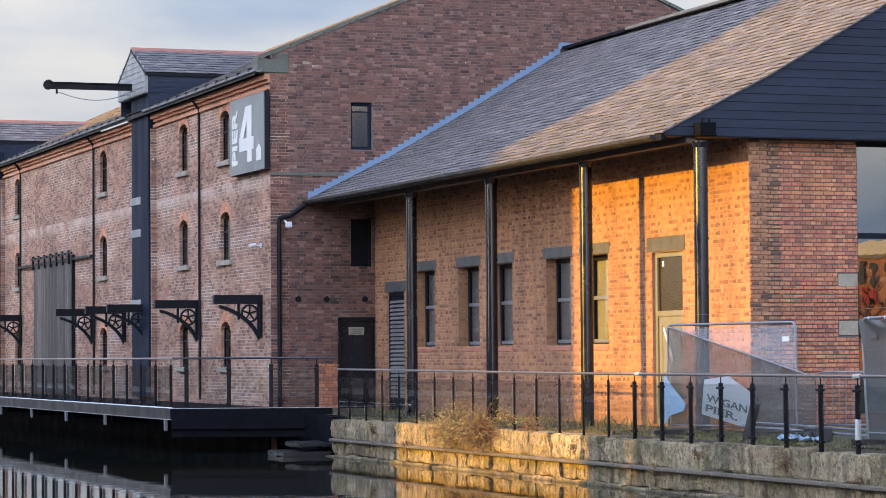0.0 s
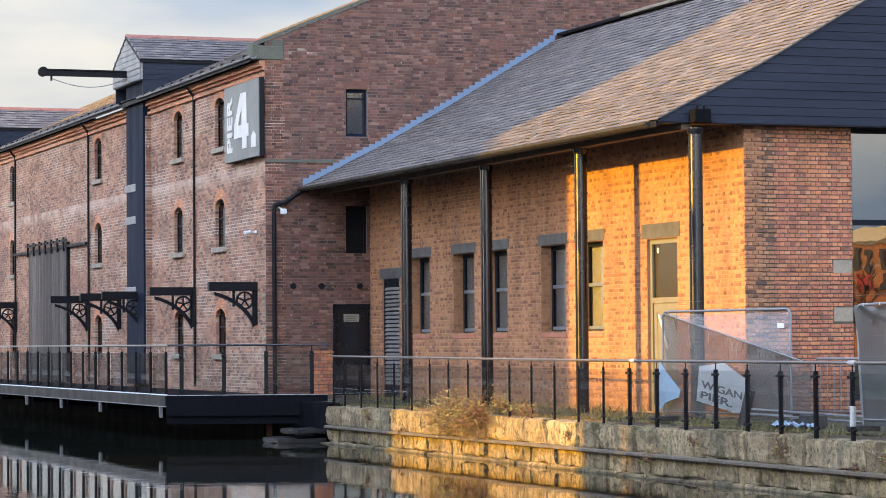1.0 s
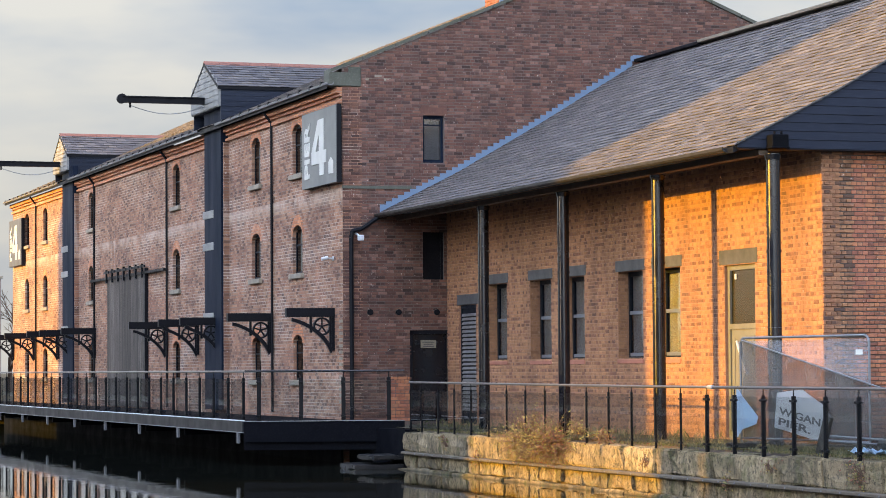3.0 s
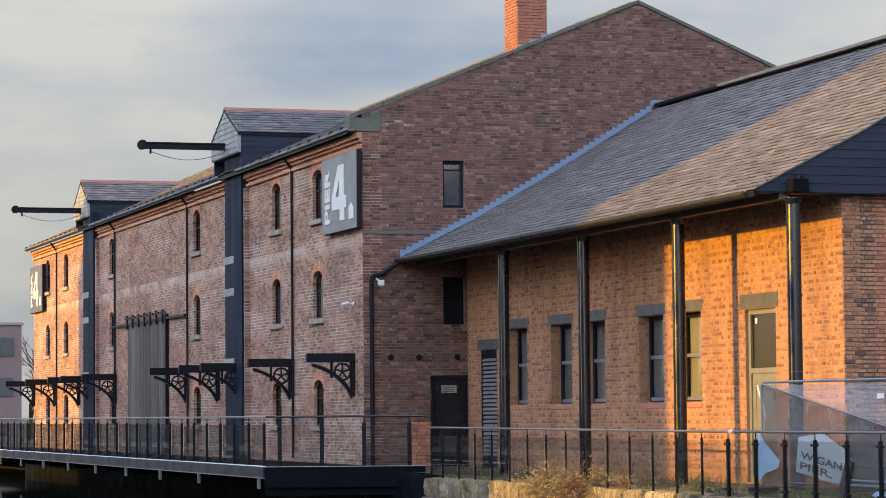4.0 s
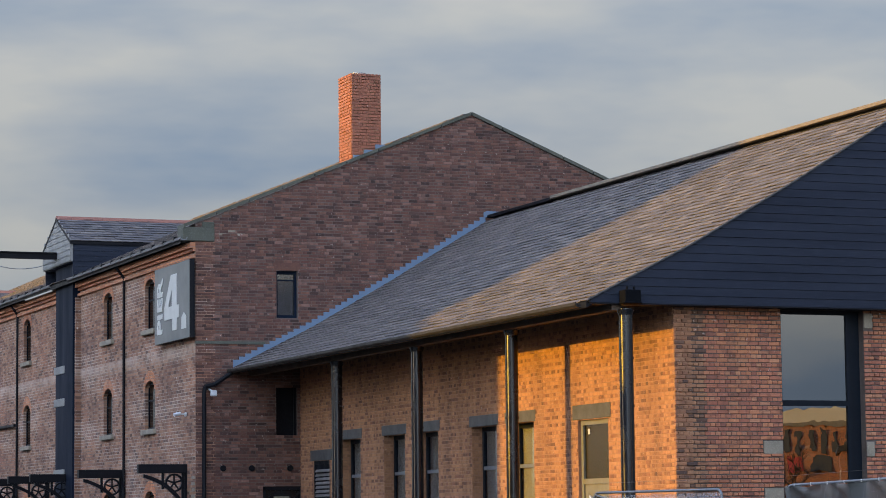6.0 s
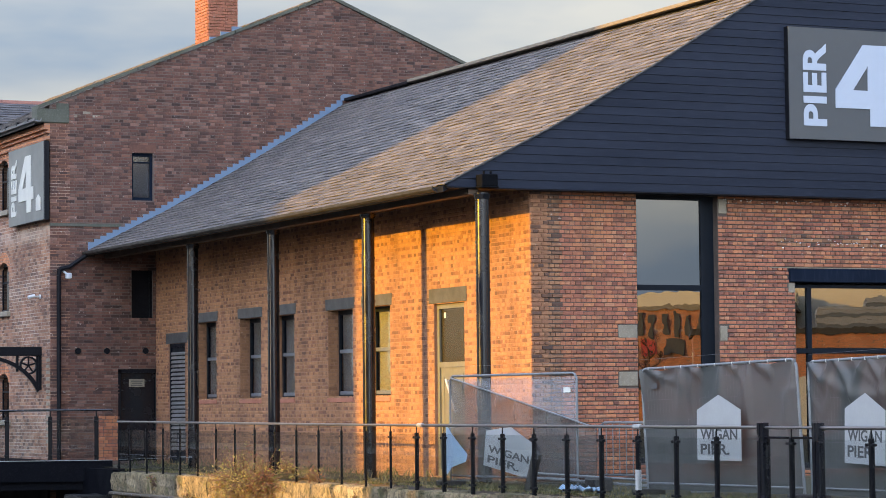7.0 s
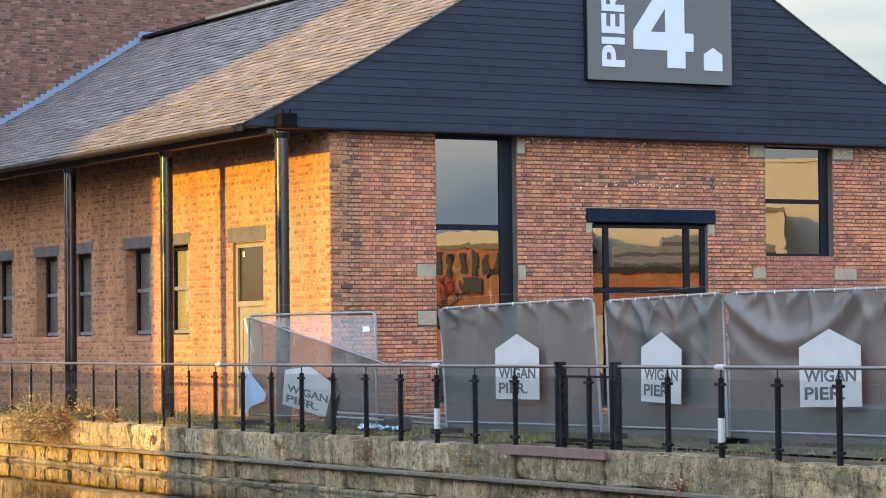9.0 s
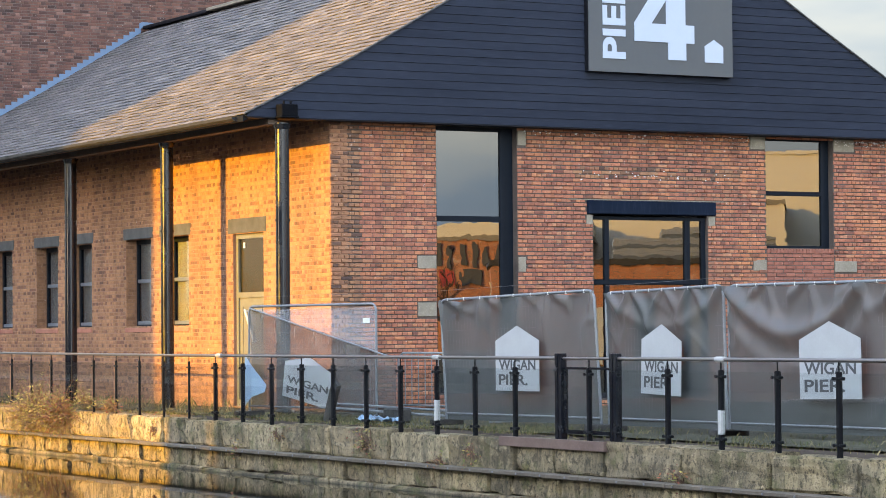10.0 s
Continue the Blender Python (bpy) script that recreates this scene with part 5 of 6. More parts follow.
deck_rail = thing("deck_railing", "black post railing with steel handrail and glass round the deck", "railing", (DX, DY, DZ))
EDGE_POSTS = [DY + 0.12 + 1.47 * i for i in range(34)]
for y in EDGE_POSTS:
    p = piece("post", post_me, deck_rail, (DX + 0.02, y, DZ))
    p.scale = (1, 1, 1.055)
    for z in (0.13, 0.88):
        piece("clamp", clamp_me, p, (DX + 0.02, y, DZ + z))
for y0, y1 in zip(EDGE_POSTS, EDGE_POSTS[1:]):
    part("glass_panel", boxes((DX + 0.060, DX + 0.070, y0 + 0.07, y1 - 0.07, DZ + 0.08, DZ + 1.0)), m_rail_glass, deck_rail)
FRONT_POSTS = [0.35, 1.34, 2.33, 3.39]
for s0 in FRONT_POSTS:
    at = DECK_A + front_way * s0 - front_out * 0.02
    p = piece("post", post_me, deck_rail, (at.x, at.y, DZ), (0, 0, SKEW))
    p.scale = (1.4, 1, 1.055)
    for z in (0.13, 0.88):
        ob = piece("clamp", clamp_me, p, (at.x, at.y, DZ + z))
        ob.location = (0, 0, z)
for s0, s1 in zip([0.03] + FRONT_POSTS, FRONT_POSTS):
    part("glass_panel", along_front(s0 + 0.07, s1 - 0.07, -0.07, -0.06, DZ + 0.08, DZ + 1.0), m_rail_glass, deck_rail)
RAIL_TOP = 1.287
hr = bmesh.new()
tube(hr, (DX + 0.03, DY, RAIL_TOP), (DX + 0.03, 69, RAIL_TOP), 0.025, sides=12)
part("handrail", hr, m_rail, deck_rail, "brushed steel handrail", True)
hr = bmesh.new()
tube(hr, (DX + 0.03, DY, RAIL_TOP), (*(DECK_B - front_out * 0.03).xy, RAIL_TOP), 0.025, sides=12)
part("handrail", hr, m_black, deck_rail, "black handrail", True)

# deck black on this wall puts the shade under the deck into its colour
part("canal_wall", boxes((FX - 0.06, FX - 0.004, 20.3, 70, -1.6, DZ - 0.12), (QUAY_X + 0.1, FX + 0.5, 15.85, 20.27, -1.6, -0.05)), m_deckside, deck, "canal wall under the deck, coloured near-black to hold its shade")
for i, (x0, y0, z) in enumerate(((-3.3, 15.85, -0.62), (-3.7, 15.9, -0.82), (-4.0, 15.9, -1.0))):
    rough_stone("step", y0, y0 + 1.2, z - 0.1, z, x0, QUAY_X + 0.1, random.Random(i), quay_ob, i * 3.3, 0.02, m_wet)

tooth = mesh_of("quoin", boxes((-0.025, 0, 0, 0.24, 0, 0.075), bevel=0.004), m_stone)
for i in range(14):
    piece("quoin", tooth, facade, (FX, 20.30 + (0.0 if i % 2 else 0.02), 0.5 + i * 0.15))

# ---- signs ----
def house_sign(name, label, frame_m, w, h, face, ink):
    """A grey panel with raised pale letters. frame_m: middle of the panel, x to the right, y up, z out of it."""
    th = thing(name, label, "sign", frame_m.translation, "building signs")
    bm = bmesh.new()
    bmesh.ops.create_cube(bm, size=1.0, matrix=frame_m @ Matrix.Diagonal((w, h, 0.10, 1)))
    part("panel", bm, face, th, "dark grey sign panel")
    bm = bmesh.new()
    bmesh.ops.create_cube(bm, size=1.0, matrix=frame_m @ Matrix.Translation((0, 0, -0.032)) @ Matrix.Diagonal((w + 0.012, h + 0.012, 0.12, 1)))
    part("tray", bm, m_black_matt, th, "black folded edge")
    up = frame_m @ Matrix.Translation((-0.33 * w, -0.01 * h, 0.055)) @ Matrix.Rotation(radians(90), 4, "Z")
    lettering("PIER", (0.74 * h, 0.155 * w), up, ink, th, "letters", 0.03, 0.012)
    bm = bmesh.new()
    for poly in ([(0.309, 0.29), (0.726, 0.29), (0.726, 0.455), (0.309, 0.455)], [(0.53, 0.455), (0.664, 0.455), (0.664, 0.868), (0.53, 0.868)],
                 [(0.542, 0.134), (0.668, 0.134), (0.668, 0.29), (0.542, 0.29)], [(0.309, 0.455), (0.427, 0.455), (0.53, 0.675), (0.53, 0.868), (0.50, 0.868)]):
        prism(bm, [((u - 0.5) * w, (v - 0.5) * h) for u, v in poly], 0.05, 0.068, "z")
    bm.transform(frame_m)
    part("numeral", bm, ink, th, "pale raised numeral")
    bm = bmesh.new()
    prism(bm, house_outline(0.365 * w, -0.27 * h, 0.13 * w, 0.21 * h, 0.06 * h), 0.05, 0.066, "z")
    bm.transform(frame_m)
    part("mark", bm, ink, th, "pale house-shaped mark")
    return th


house_sign("gable_sign", "large dark grey sign with pale raised letters on the boarded gable", Matrix.Translation((6.70, -0.38, 7.12)) @ Matrix.Rotation(radians(90), 4, "X"), 3.2, 2.05, m_sign_darkened, m_sign_white)
turn_west = Matrix.Rotation(radians(-90), 4, "Z") @ Matrix.Rotation(radians(90), 4, "X")
house_sign("wall_sign", "square grey sign with pale letters on the sooty brick front", Matrix.Translation((FX - 0.14, 21.7, 6.79)) @ turn_west, 3.05, 1.88, m_sign, m_sign_cream)
house_sign("wall_sign", "square grey sign with pale letters on the sunlit brick front", Matrix.Translation((FX - 0.14, 66.55, 6.53)) @ turn_west, 2.9, 1.88, m_sign_darkened, m_sign_cream)

# ---- site fence panels with netting ----
def fence_panel(a, b, lean, sag, logo, label, height=2.0, drop=None, seed=0, skew=0.0, rise=0.0):
    """A mesh fence panel from a to b (ground places), leaning by lean metres at the top, its netting wrinkled."""
    a, b = Vector((*a, 0.02)), Vector((*b, 0.02))
    along = (b - a).normalized()
    out = Vector((along.y, -along.x, 0))
    if out.x > 0:
        out = -out
    L = (b - a).length
    upv = Vector((0, 0, height)) + out * lean + along * skew
    th = thing("fence_panel", label, "fence", (a + b) / 2, "site fence panels")

    def at(s, h, d=0.0):
        return a + along * s + upv * (h / height) * (1 + rise * s / L) + out * d

    r = 0.12
    fr = bmesh.new()
    arc = [(r - r * math.cos(t), height - r + r * math.sin(t)) for t in [math.pi / 2 * k / 5 for k in range(6)]]
    pts = [at(0, 0)] + [at(*q) for q in arc] + [at(L - s, h) for s, h in reversed(arc)] + [at(L, 0)]
    for p, q in zip(pts, pts[1:]):
        tube(fr, p, q, 0.021, sides=8)
    tube(fr, at(0, 0.12), at(L, 0.12), 0.016, sides=8)
    part("tube_frame", fr, m_tube, th, "galvanised tube frame", True)
    vs, fs = [], []
    for i in range(int(L / 0.075)):
        s = 0.05 + i * 0.075
        n = len(vs)
        vs += [at(s - 0.0022, 0.12), at(s + 0.0022, 0.12), at(s + 0.0022, height), at(s - 0.0022, height)]
        fs.append((n, n + 1, n + 2, n + 3))
    for i in range(7):
        h = 0.14 + i * 0.3
        n = len(vs)
        vs += [at(0, h - 0.002), at(L, h - 0.002), at(L, h + 0.002), at(0, h + 0.002)]
        fs.append((n, n + 1, n + 2, n + 3))
    raw("wire_mesh", [tuple(p) for p in vs], fs, m_wire, th)
    # netting: a sheet with creases that hang from its ties
    nx, nz = 80, 40
    rg = random.Random(seed)
    ties = sorted([0.02, L - 0.02] + [L * (k + 1) / 4 + rg.uniform(-0.15, 0.15) for k in range(3)])
    vs, fs = [], []
    for j in range(nz + 1):
        for i in range(nx + 1):
            s, h = L * i / nx, 0.03 + (height - 0.03) * j / nz
            g = min(abs(s - q) for q in ties)
            dip = 0.05 * min(1.0, g * 1.6) * (j / nz) ** 3
            hh = h - dip
            if drop is not None:
                hh = 0.03 + (hh - 0.03) * (1 - drop * (s / L) ** 0.95)
                s = 0.08 + s * 1.12
            f = h / height
            d = 0.014 * noise.noise(Vector((s * 0.8, h * 0.7, seed * 3.1)))
            crease = abs(noise.noise(Vector((s * 1.1 + h * 0.7, h * 0.6 - s * 0.4, seed * 7.7 + 2))))
            d += 0.022 * max(0.0, 0.06 - crease) / 0.06 * (0.2 + f)
            fan = min(ties, key=lambda q: abs(s - q))
            d += 0.055 * abs(math.sin(2.2 * math.atan2(s - fan, height - h + 0.05) + seed)) ** 9 * f ** 2.2
            if sag > 0.25 and drop is None and s < 0.76 * L:
                ride = height - h - 0.62 * (1 - ((s - 0.38 * L) / (0.38 * L)) ** 2)
                d += 0.10 * math.exp(-(ride / 0.13) ** 2) + 0.03 * math.exp(-((ride - 0.45) / 0.12) ** 2)
            elif sag > 0.09 and drop is None:
                ride = height - h - 0.5 * (1 - ((s - L / 2) / (L / 2)) ** 2)
                d += 0.03 * math.exp(-(ride / 0.10) ** 2)
            vs.append(tuple(at(s, max(hh, 0.02), d)))
    w = nx + 1
    for j in range(nz):
        for i in range(nx):
            fs.append((j * w + i, j * w + i + 1, (j + 1) * w + i + 1, (j + 1) * w + i))
    if drop is not None:
        part("slipped_tube", pipe([at(0.1, height - 0.03, 0.05), at(L * 1.14, height * (1 - drop), 0.08)], 0.014), m_tube, th)
        raw("clear_sheet", [tuple(at(s, h, -0.02 + 0.015 * math.sin(4 * s))) for h in (0.15, height - 0.05) for s in [L * k / 16 for k in range(17)]], [(k, k + 1, k + 18, k + 17) for k in range(16)], m_clear, th, "whitish clear sheet on the mesh")
        fl = [(0.03, 0.98), (0.30, 0.80), (0.66, 0.48), (0.62, 0.36), (0.28, 0.27), (0.0, 0.10)]
        raw("loose_banner", [tuple(at(p, q, 0.10 + 0.05 * math.sin(5 * p))) for p, q in fl], [tuple(range(6))], m_blue_sheet, th, "loose flap of pale blue banner")
    raw("netting", vs, fs, m_net if drop is None else m_net_thin, th, "wrinkled grey netting sheet", "", True)
    if logo is not None:
        s0, h0, ww, hh, tilt = logo
        right = along if (along.cross(Vector((0, 0, 1)))).dot(out) > 0 else -along
        side = 1 if right == along else -1
        m = Matrix.Identity(4)
        nrm = out.copy()
        upn = nrm.cross(right)
        for c, vec in enumerate((right, upn if upn.z > 0 else -upn, nrm)):
            for rr in range(3):
                m[rr][c] = vec[rr]
        m = Matrix.Translation(at(s0, h0, 0.125)) @ m @ Matrix.Rotation(radians(tilt), 4, "Z")
        bm = bmesh.new()
        prism(bm, house_outline(0, 0, ww, hh, 0.23 * hh), -0.004, 0.0, "z")
        bm.transform(m)
        mk = part("mark", bm, m_print, th, "white house-shaped print")
        lettering("WIGAN", (ww * 0.84, hh * 0.165), m @ Matrix.Translation((0, -0.10 * hh, 0.003)), m_text, mk, "letters", 0.022, 0.001)
        lettering("PIER.", (ww * 0.66, hh * 0.165), m @ Matrix.Translation((-0.09 * ww, -0.33 * hh, 0.003)), m_text, mk, "letters", 0.022, 0.001)
    for k in range(9):
        s = L * (k + 0.5) / 9
        top = at(s, height, 0.0)
        if drop is None:
            part("tie", boxes((top.x - 0.024, top.x + 0.004, top.y - 0.005, top.y + 0.005, top.z - 0.024, top.z + 0.022)), m_white_frame, th)
    s0 = L - 0.32 if drop is not None else 0.22
    raw("tag", [tuple(at(p, q, 0.03)) for p, q in ((s0, height - 0.30), (s0 + 0.19, height - 0.30), (s0 + 0.19, height - 0.22), (s0, height - 0.22))], [(0, 1, 2, 3)], m_lintel if drop is None else m_white_frame, th, "small pale tag")
    for e in (a, b):
        part("foot", boxes((e.x - 0.24, e.x + 0.24, e.y - 0.10, e.y + 0.10, -0.03, 0.06), bevel=0.015), m_fender, th, "rubber fence foot")
    return th


fence_panel((-2.0, -0.92), (-1.5, -4.55), 0.0, 0.04, (1.93, 0.57, 1.40, 0.74, -9), "site fence panel with its netting half fallen", 1.78, 0.47, 1)
fence_panel((-1.6, -6.98), (-1.2, -10.62), 0.0, 0.03, (1.98, 0.92, 1.03, 0.93, 0), "site fence panel with grey netting, leaning to one side", 1.80, None, 2, -0.14, 0.045)
fence_panel((-1.1, -10.66), (-1.0, -13.32), 0.0, 0.10, (1.42, 0.92, 0.90, 0.94, -2), "site fence panel with creased grey netting", 1.84, None, 3, -0.06, 0.03)
fence_panel((-0.96, -13.32), (-0.8, -16.8), 0.0, 0.30, (2.14, 0.94, 1.16, 0.95, 1), "site fence panel with sagging grey netting", 1.89, None, 4)
fence_panel((-0.79, -16.9), (-0.7, -20.4), 0.0, 0.2, None, "site fence panel with grey netting", 1.94, None, 5)

# crowd barrier behind the gap
cbm = pipe([(-1.0, -4.35, 0.1), (-1.0, -4.35, 0.95), (-0.97, -4.45, 1.02), (-0.53, -6.6, 1.02), (-0.5, -6.7, 0.95), (-0.5, -6.7, 0.1)], 0.018)
barrier = thing("crowd_barrier", "steel pedestrian barrier with upright bars", "barrier", (-0.75, -5.5, 0))
part("barrier_frame", cbm, m_tube, barrier)
part("lower_rail", pipe([(-1.0, -4.35, 0.2), (-0.5, -6.7, 0.2)], 0.016), m_tube, barrier)
for i in range(14):
    q = (i + 1) / 15
    part("bar", pipe([(-1.0 + 0.5 * q, -4.35 - 2.35 * q, 0.2), (-1.0 + 0.5 * q, -4.35 - 2.35 * q, 1.02)], 0.008, 5), m_tube, barrier)
part("foot", boxes((-1.2, -0.8, -4.38, -4.32, -0.03, 0.1), (-0.7, -0.3, -6.73, -6.67, -0.03, 0.1)), m_tube, barrier)
# fallen poles, dark board, litter
tagged(part("fallen_pole", pipe([(-1.9, -3.4, 0.16), (-1.3, -8.0, 0.06)], 0.021), m_tube, None), "fallen galvanised pole lying in the grass", "pole")
tagged(part("fallen_pole", pipe([(-1.75, -3.6, 0.22), (-1.0, -8.2, 0.12)], 0.021), m_tube, None), "fallen galvanised pole lying in the grass", "pole")
lb = boxes((-0.03, 0.03, -0.11, 0.11, -0.02, 0.70), bevel=0.006)
lb.transform(Matrix.Translation((-2.3, -4.42, -0.03)) @ Matrix.Rotation(radians(28), 4, "X"))
tagged(part("dark_board", lb, m_fender, None), "narrow dark rubber board leaning by the fence", "board")
lt = bmesh.new()
bmesh.ops.create_grid(lt, x_segments=14, y_segments=8, size=0.5)
for v in lt.verts:
    n = noise.noise(Vector((v.co.x * 5, v.co.y * 5, 1.7)))
    v.co = Vector((-2.1 + v.co.x * 0.3 + n * 0.05, -5.75 + v.co.y * 1.0 + n * 0.1, 0.0 + abs(n) * 0.16))
tagged(part("plastic_sheet", lt, m_blue_sheet, None), "crumpled blue and white plastic sheet on the grass", "litter")
tagged(part("rubble_box", boxes((-1.9, -1.6, -5.9, -5.5, -0.03, 0.2), bevel=0.03), m_fender, None), "dark box lying in the grass", "box")

# ---- plants ----
def shrub(name, centre, spread, count, label, seed, leaf=m_leaf):
    rg = random.Random(seed)
    th = thing(name, label, "shrub", centre)
    tw = bmesh.new()
    vs, fs = [], []
    for k in range(count):
        d = Vector((-abs(rg.gauss(0.25, 0.3)), rg.gauss(0, 1.0), rg.gauss(0.25, 0.6)))
        tip = Vector(centre) + Vector((d.x * spread[0], d.y * spread[1], d.z * spread[2]))
        root = Vector(centre) + Vector((rg.uniform(0, 0.1), rg.gauss(0, 0.35) * spread[1], -0.05))
        mid = (root + tip) / 2 + Vector((-0.05, 0, 0.12))
        tube(tw, root, mid, 0.008, 0.005, 4)
        tube(tw, mid, tip, 0.005, 0.002, 4)
        for _ in range(10):
            q = rg.random()
            p = (mid.lerp(tip, q) if q > 0.3 else root.lerp(mid, rg.random())) + Vector([rg.gauss(0, 0.045) for _ in range(3)])
            s = rg.uniform(0.012, 0.036)
            u = Vector([rg.gauss(0, 1) for _ in range(3)]).normalized()
            w = u.orthogonal().normalized()
            n = len(vs)
            vs += [tuple(p - u * s), tuple(p + w * s * 0.36), tuple(p + u * s), tuple(p - w * s * 0.36)]
            fs.append((n, n + 1, n + 2, n + 3))
    part("stem", tw, m_twig, th)
    raw("leaves", vs, fs, leaf, th, "yellow and russet leaves", "stuff")
    return th


shrub("shrub", (-2.58, 7.55, -0.26), (0.40, 0.80, 0.40), 420, "straw-yellow shrub spreading over the quay stones", 2, m_leaf_yellow)
shrub("shrub", (-2.60, 6.15, -0.26), (0.36, 0.52, 0.42), 330, "dry russet shrub growing from the quay stones", 3)
shrub("shrub", (-2.50, 5.2, 0.12), (0.15, 0.35, 0.22), 26, "thin yellow weeds on the quay edge", 4, m_leaf_yellow)
shrub("shrub", (-2.62, -6.4, -0.35), (0.22, 0.35, 0.25), 22, "small dry shrub in a joint of the quay", 5)
shrub("shrub", (-2.5, 3.9, -0.02), (0.15, 0.5, 0.3), 22, "thin dry weeds on the quay edge", 9)


for k, (y, z) in enumerate(((12.6, -0.3), (10.4, -0.58), (1.6, -0.35), (-1.8, -0.6), (-3.4, -0.3), (-8.7, -0.55), (-9.6, -0.36), (-14.6, -0.5))):
    shrub("weed", (-2.66, y, z), (0.10, 0.14, 0.11), 9, "small green weed in a joint of the quay", 20 + k)


def tufts(name, label, spots, count, hmin, hmax, seed):
    rg = random.Random(seed)
    vs, fs = [], []
    for k in range(count):
        x0, x1, y0, y1, z = spots[k % len(spots)]
        x, y = rg.uniform(x0, x1), rg.uniform(y0, y1)
        if noise.noise(Vector((x * 0.8, y * 0.5, 3.0))) < -0.1 and rg.random() < 0.8:
            continue
        h, b = rg.uniform(hmin, hmax), rg.uniform(0.004, 0.009)
        dx, dy = rg.gauss(0, 0.35) * h, rg.gauss(0, 0.35) * h
        t = rg.uniform(0, 3.14)
        cx, cy = b * math.cos(t), b * math.sin(t)
        n = len(vs)
        vs += [(x - cx, y - cy, z), (x + cx, y + cy, z), (x + dx * 0.4 + cx * 0.7, y + dy * 0.4 + cy * 0.7, z + h * 0.6), (x + dx, y + dy, z + h)]
        fs += [(n, n + 1, n + 2), (n, n + 2, n + 3)]
    ob = raw(name, vs, fs, m_grass, None)
    return tagged(ob, label, "grass", kind="stuff")


tufts("grass", "rough green and straw grass along the quay", [(-2.3, -0.1, -20, 15, -0.04), (-2.45, -1.9, -20, 15.5, -0.06), (-2.4, -1.2, -12, 2, -0.04)], 15000, 0.02, 0.085, 11)
tufts("grass", "dry weeds at the foot of the wall", [(-1.3, -0.05, 0, 19, -0.03)], 1300, 0.05, 0.20, 12)

# ---- surroundings out of view: blocks added for shade, buildings that show in the glass ----
def shed(name, label, outline, z1, material, cover=None):
    bm = bmesh.new()
    prism(bm, outline, -0.3, z1, "z")
    ob = thing(name, label, "building")
    part("walls", bm, material, ob)
    cx = sum(p[0] for p in outline) / len(outline)
    cy = sum(p[1] for p in outline) / len(outline)
    rb = bmesh.new()
    prism(rb, [(cx + (x - cx) * 1.02, cy + (y - cy) * 1.02) for x, y in outline], z1, z1 + 0.25, "z")
    part("roof", rb, cover or m_black_matt, ob)
    return ob


SX, K = -40.0, math.tan(radians(SUN_EL))
sh_y = 0.075 * (-SX - 2.65)
MID = 36.5 + sh_y
# invented blocks, placed to shade the warehouse front and the annexe's far half
tall_blocker = shed("mill_across_canal", "unseen tall brick block added across the canal to cast shade", [(SX, 11.15 + sh_y), (SX - 15, 12.3 + sh_y), (SX - 15, MID), (SX, MID)], 11.2 + (-SX - 2.65) * K, m_far_brick)
shed("blocker_wing", "unseen lower brick block added to shade the warehouse front", [(SX - 0.03, MID - 0.05), (SX - 14.9, MID - 0.05), (SX - 15, 62), (SX, 54.5 + sh_y)], 9.0 + (-SX - 2.65) * K, m_far_brick)
# outline fitted to the shadow edge wanted on wall and roof
ov = bmesh.new()
prism(ov, [(10.8, 6.95), (10.8, 12.0), (12.55, 12.4), (10.25, 16.54), (9.57, 17.79), (15.1, 17.79), (15.1, 6.95)], SX - 5, SX, "x")
for vtx in ov.verts:
    vtx.co += Vector((0, 0.075, K)) * (SX - vtx.co.x)
part("blocker_edge", ov, m_far_brick, tall_blocker)
# two more invented blocks, sized to shade the fence panels and lower quay
shed("low_blocker_across_canal", "unseen low brick block added across the canal to shade the fence", [(SX, -0.75 + sh_y), (SX, -60), (SX - 10, -60), (SX - 10, -0.4 + sh_y)], 3.6 + (-SX - 2.65) * K, m_far_brick)
shed("small_blocker", "unseen small block added to end the sunlit stretch of quay", [(SX, 1.15 + sh_y), (SX, -0.6 + sh_y), (SX - 6, -0.2 + sh_y), (SX - 6, 1.6 + sh_y)], 0.1 + (-SX - 2.65) * K, m_far_brick)
shed("low_store_across_canal", "long low brick store further along the opposite bank", [(-45, 72), (-45, 190), (-52, 190), (-52, 72)], 3.4, m_far_brick)
m_red_panel = simple("red_panel_paint", (0.45, 0.05, 0.04), 0.6)
m_cream = simple("cream_cladding", (0.62, 0.56, 0.43), 0.6, vary=0.15)
shed("cream_hall", "cream-clad hall beyond the basin", [(80, -104), (104, -86), (112, -96), (88, -114)], 12.9, m_cream, m_cream)
shed("cream_shed", "low cream-clad shed beyond the basin", [(65, -104), (79, -93.5), (86, -103), (72, -113)], 9.2, m_cream, m_stone)
hall = shed("brick_hall", "red brick hall with dark windows beyond the basin", [(40, -111), (64, -93), (71, -103), (47, -121)], 6.9, m_orange, m_stone)
def on_hall(name, s0, w, z0, z1, material, label=""):
    """A panel on the hall's front, s0 metres from its corner."""
    bm = bmesh.new()
    prism(bm, [(40 + 0.8 * s - 0.6 * d, -111 + 0.6 * s + 0.8 * d) for s, d in ((s0, -0.05), (s0 + w, -0.05), (s0 + w, 0.12), (s0, 0.12))], z0, z1, "z")
    part(name, bm, material, hall, label)


for k in range(6):
    on_hall("window", 1.2 + 3.0 * k, 1.0, 3.3, 6.0, m_lintel)
for k in range(9):
    on_hall("slit_window", 19.6 + 0.72 * k, 0.2 + 0.08 * (k % 3), 5.3 - 0.2 * (k % 2), 6.5 + 0.1 * (k % 3), m_lintel)
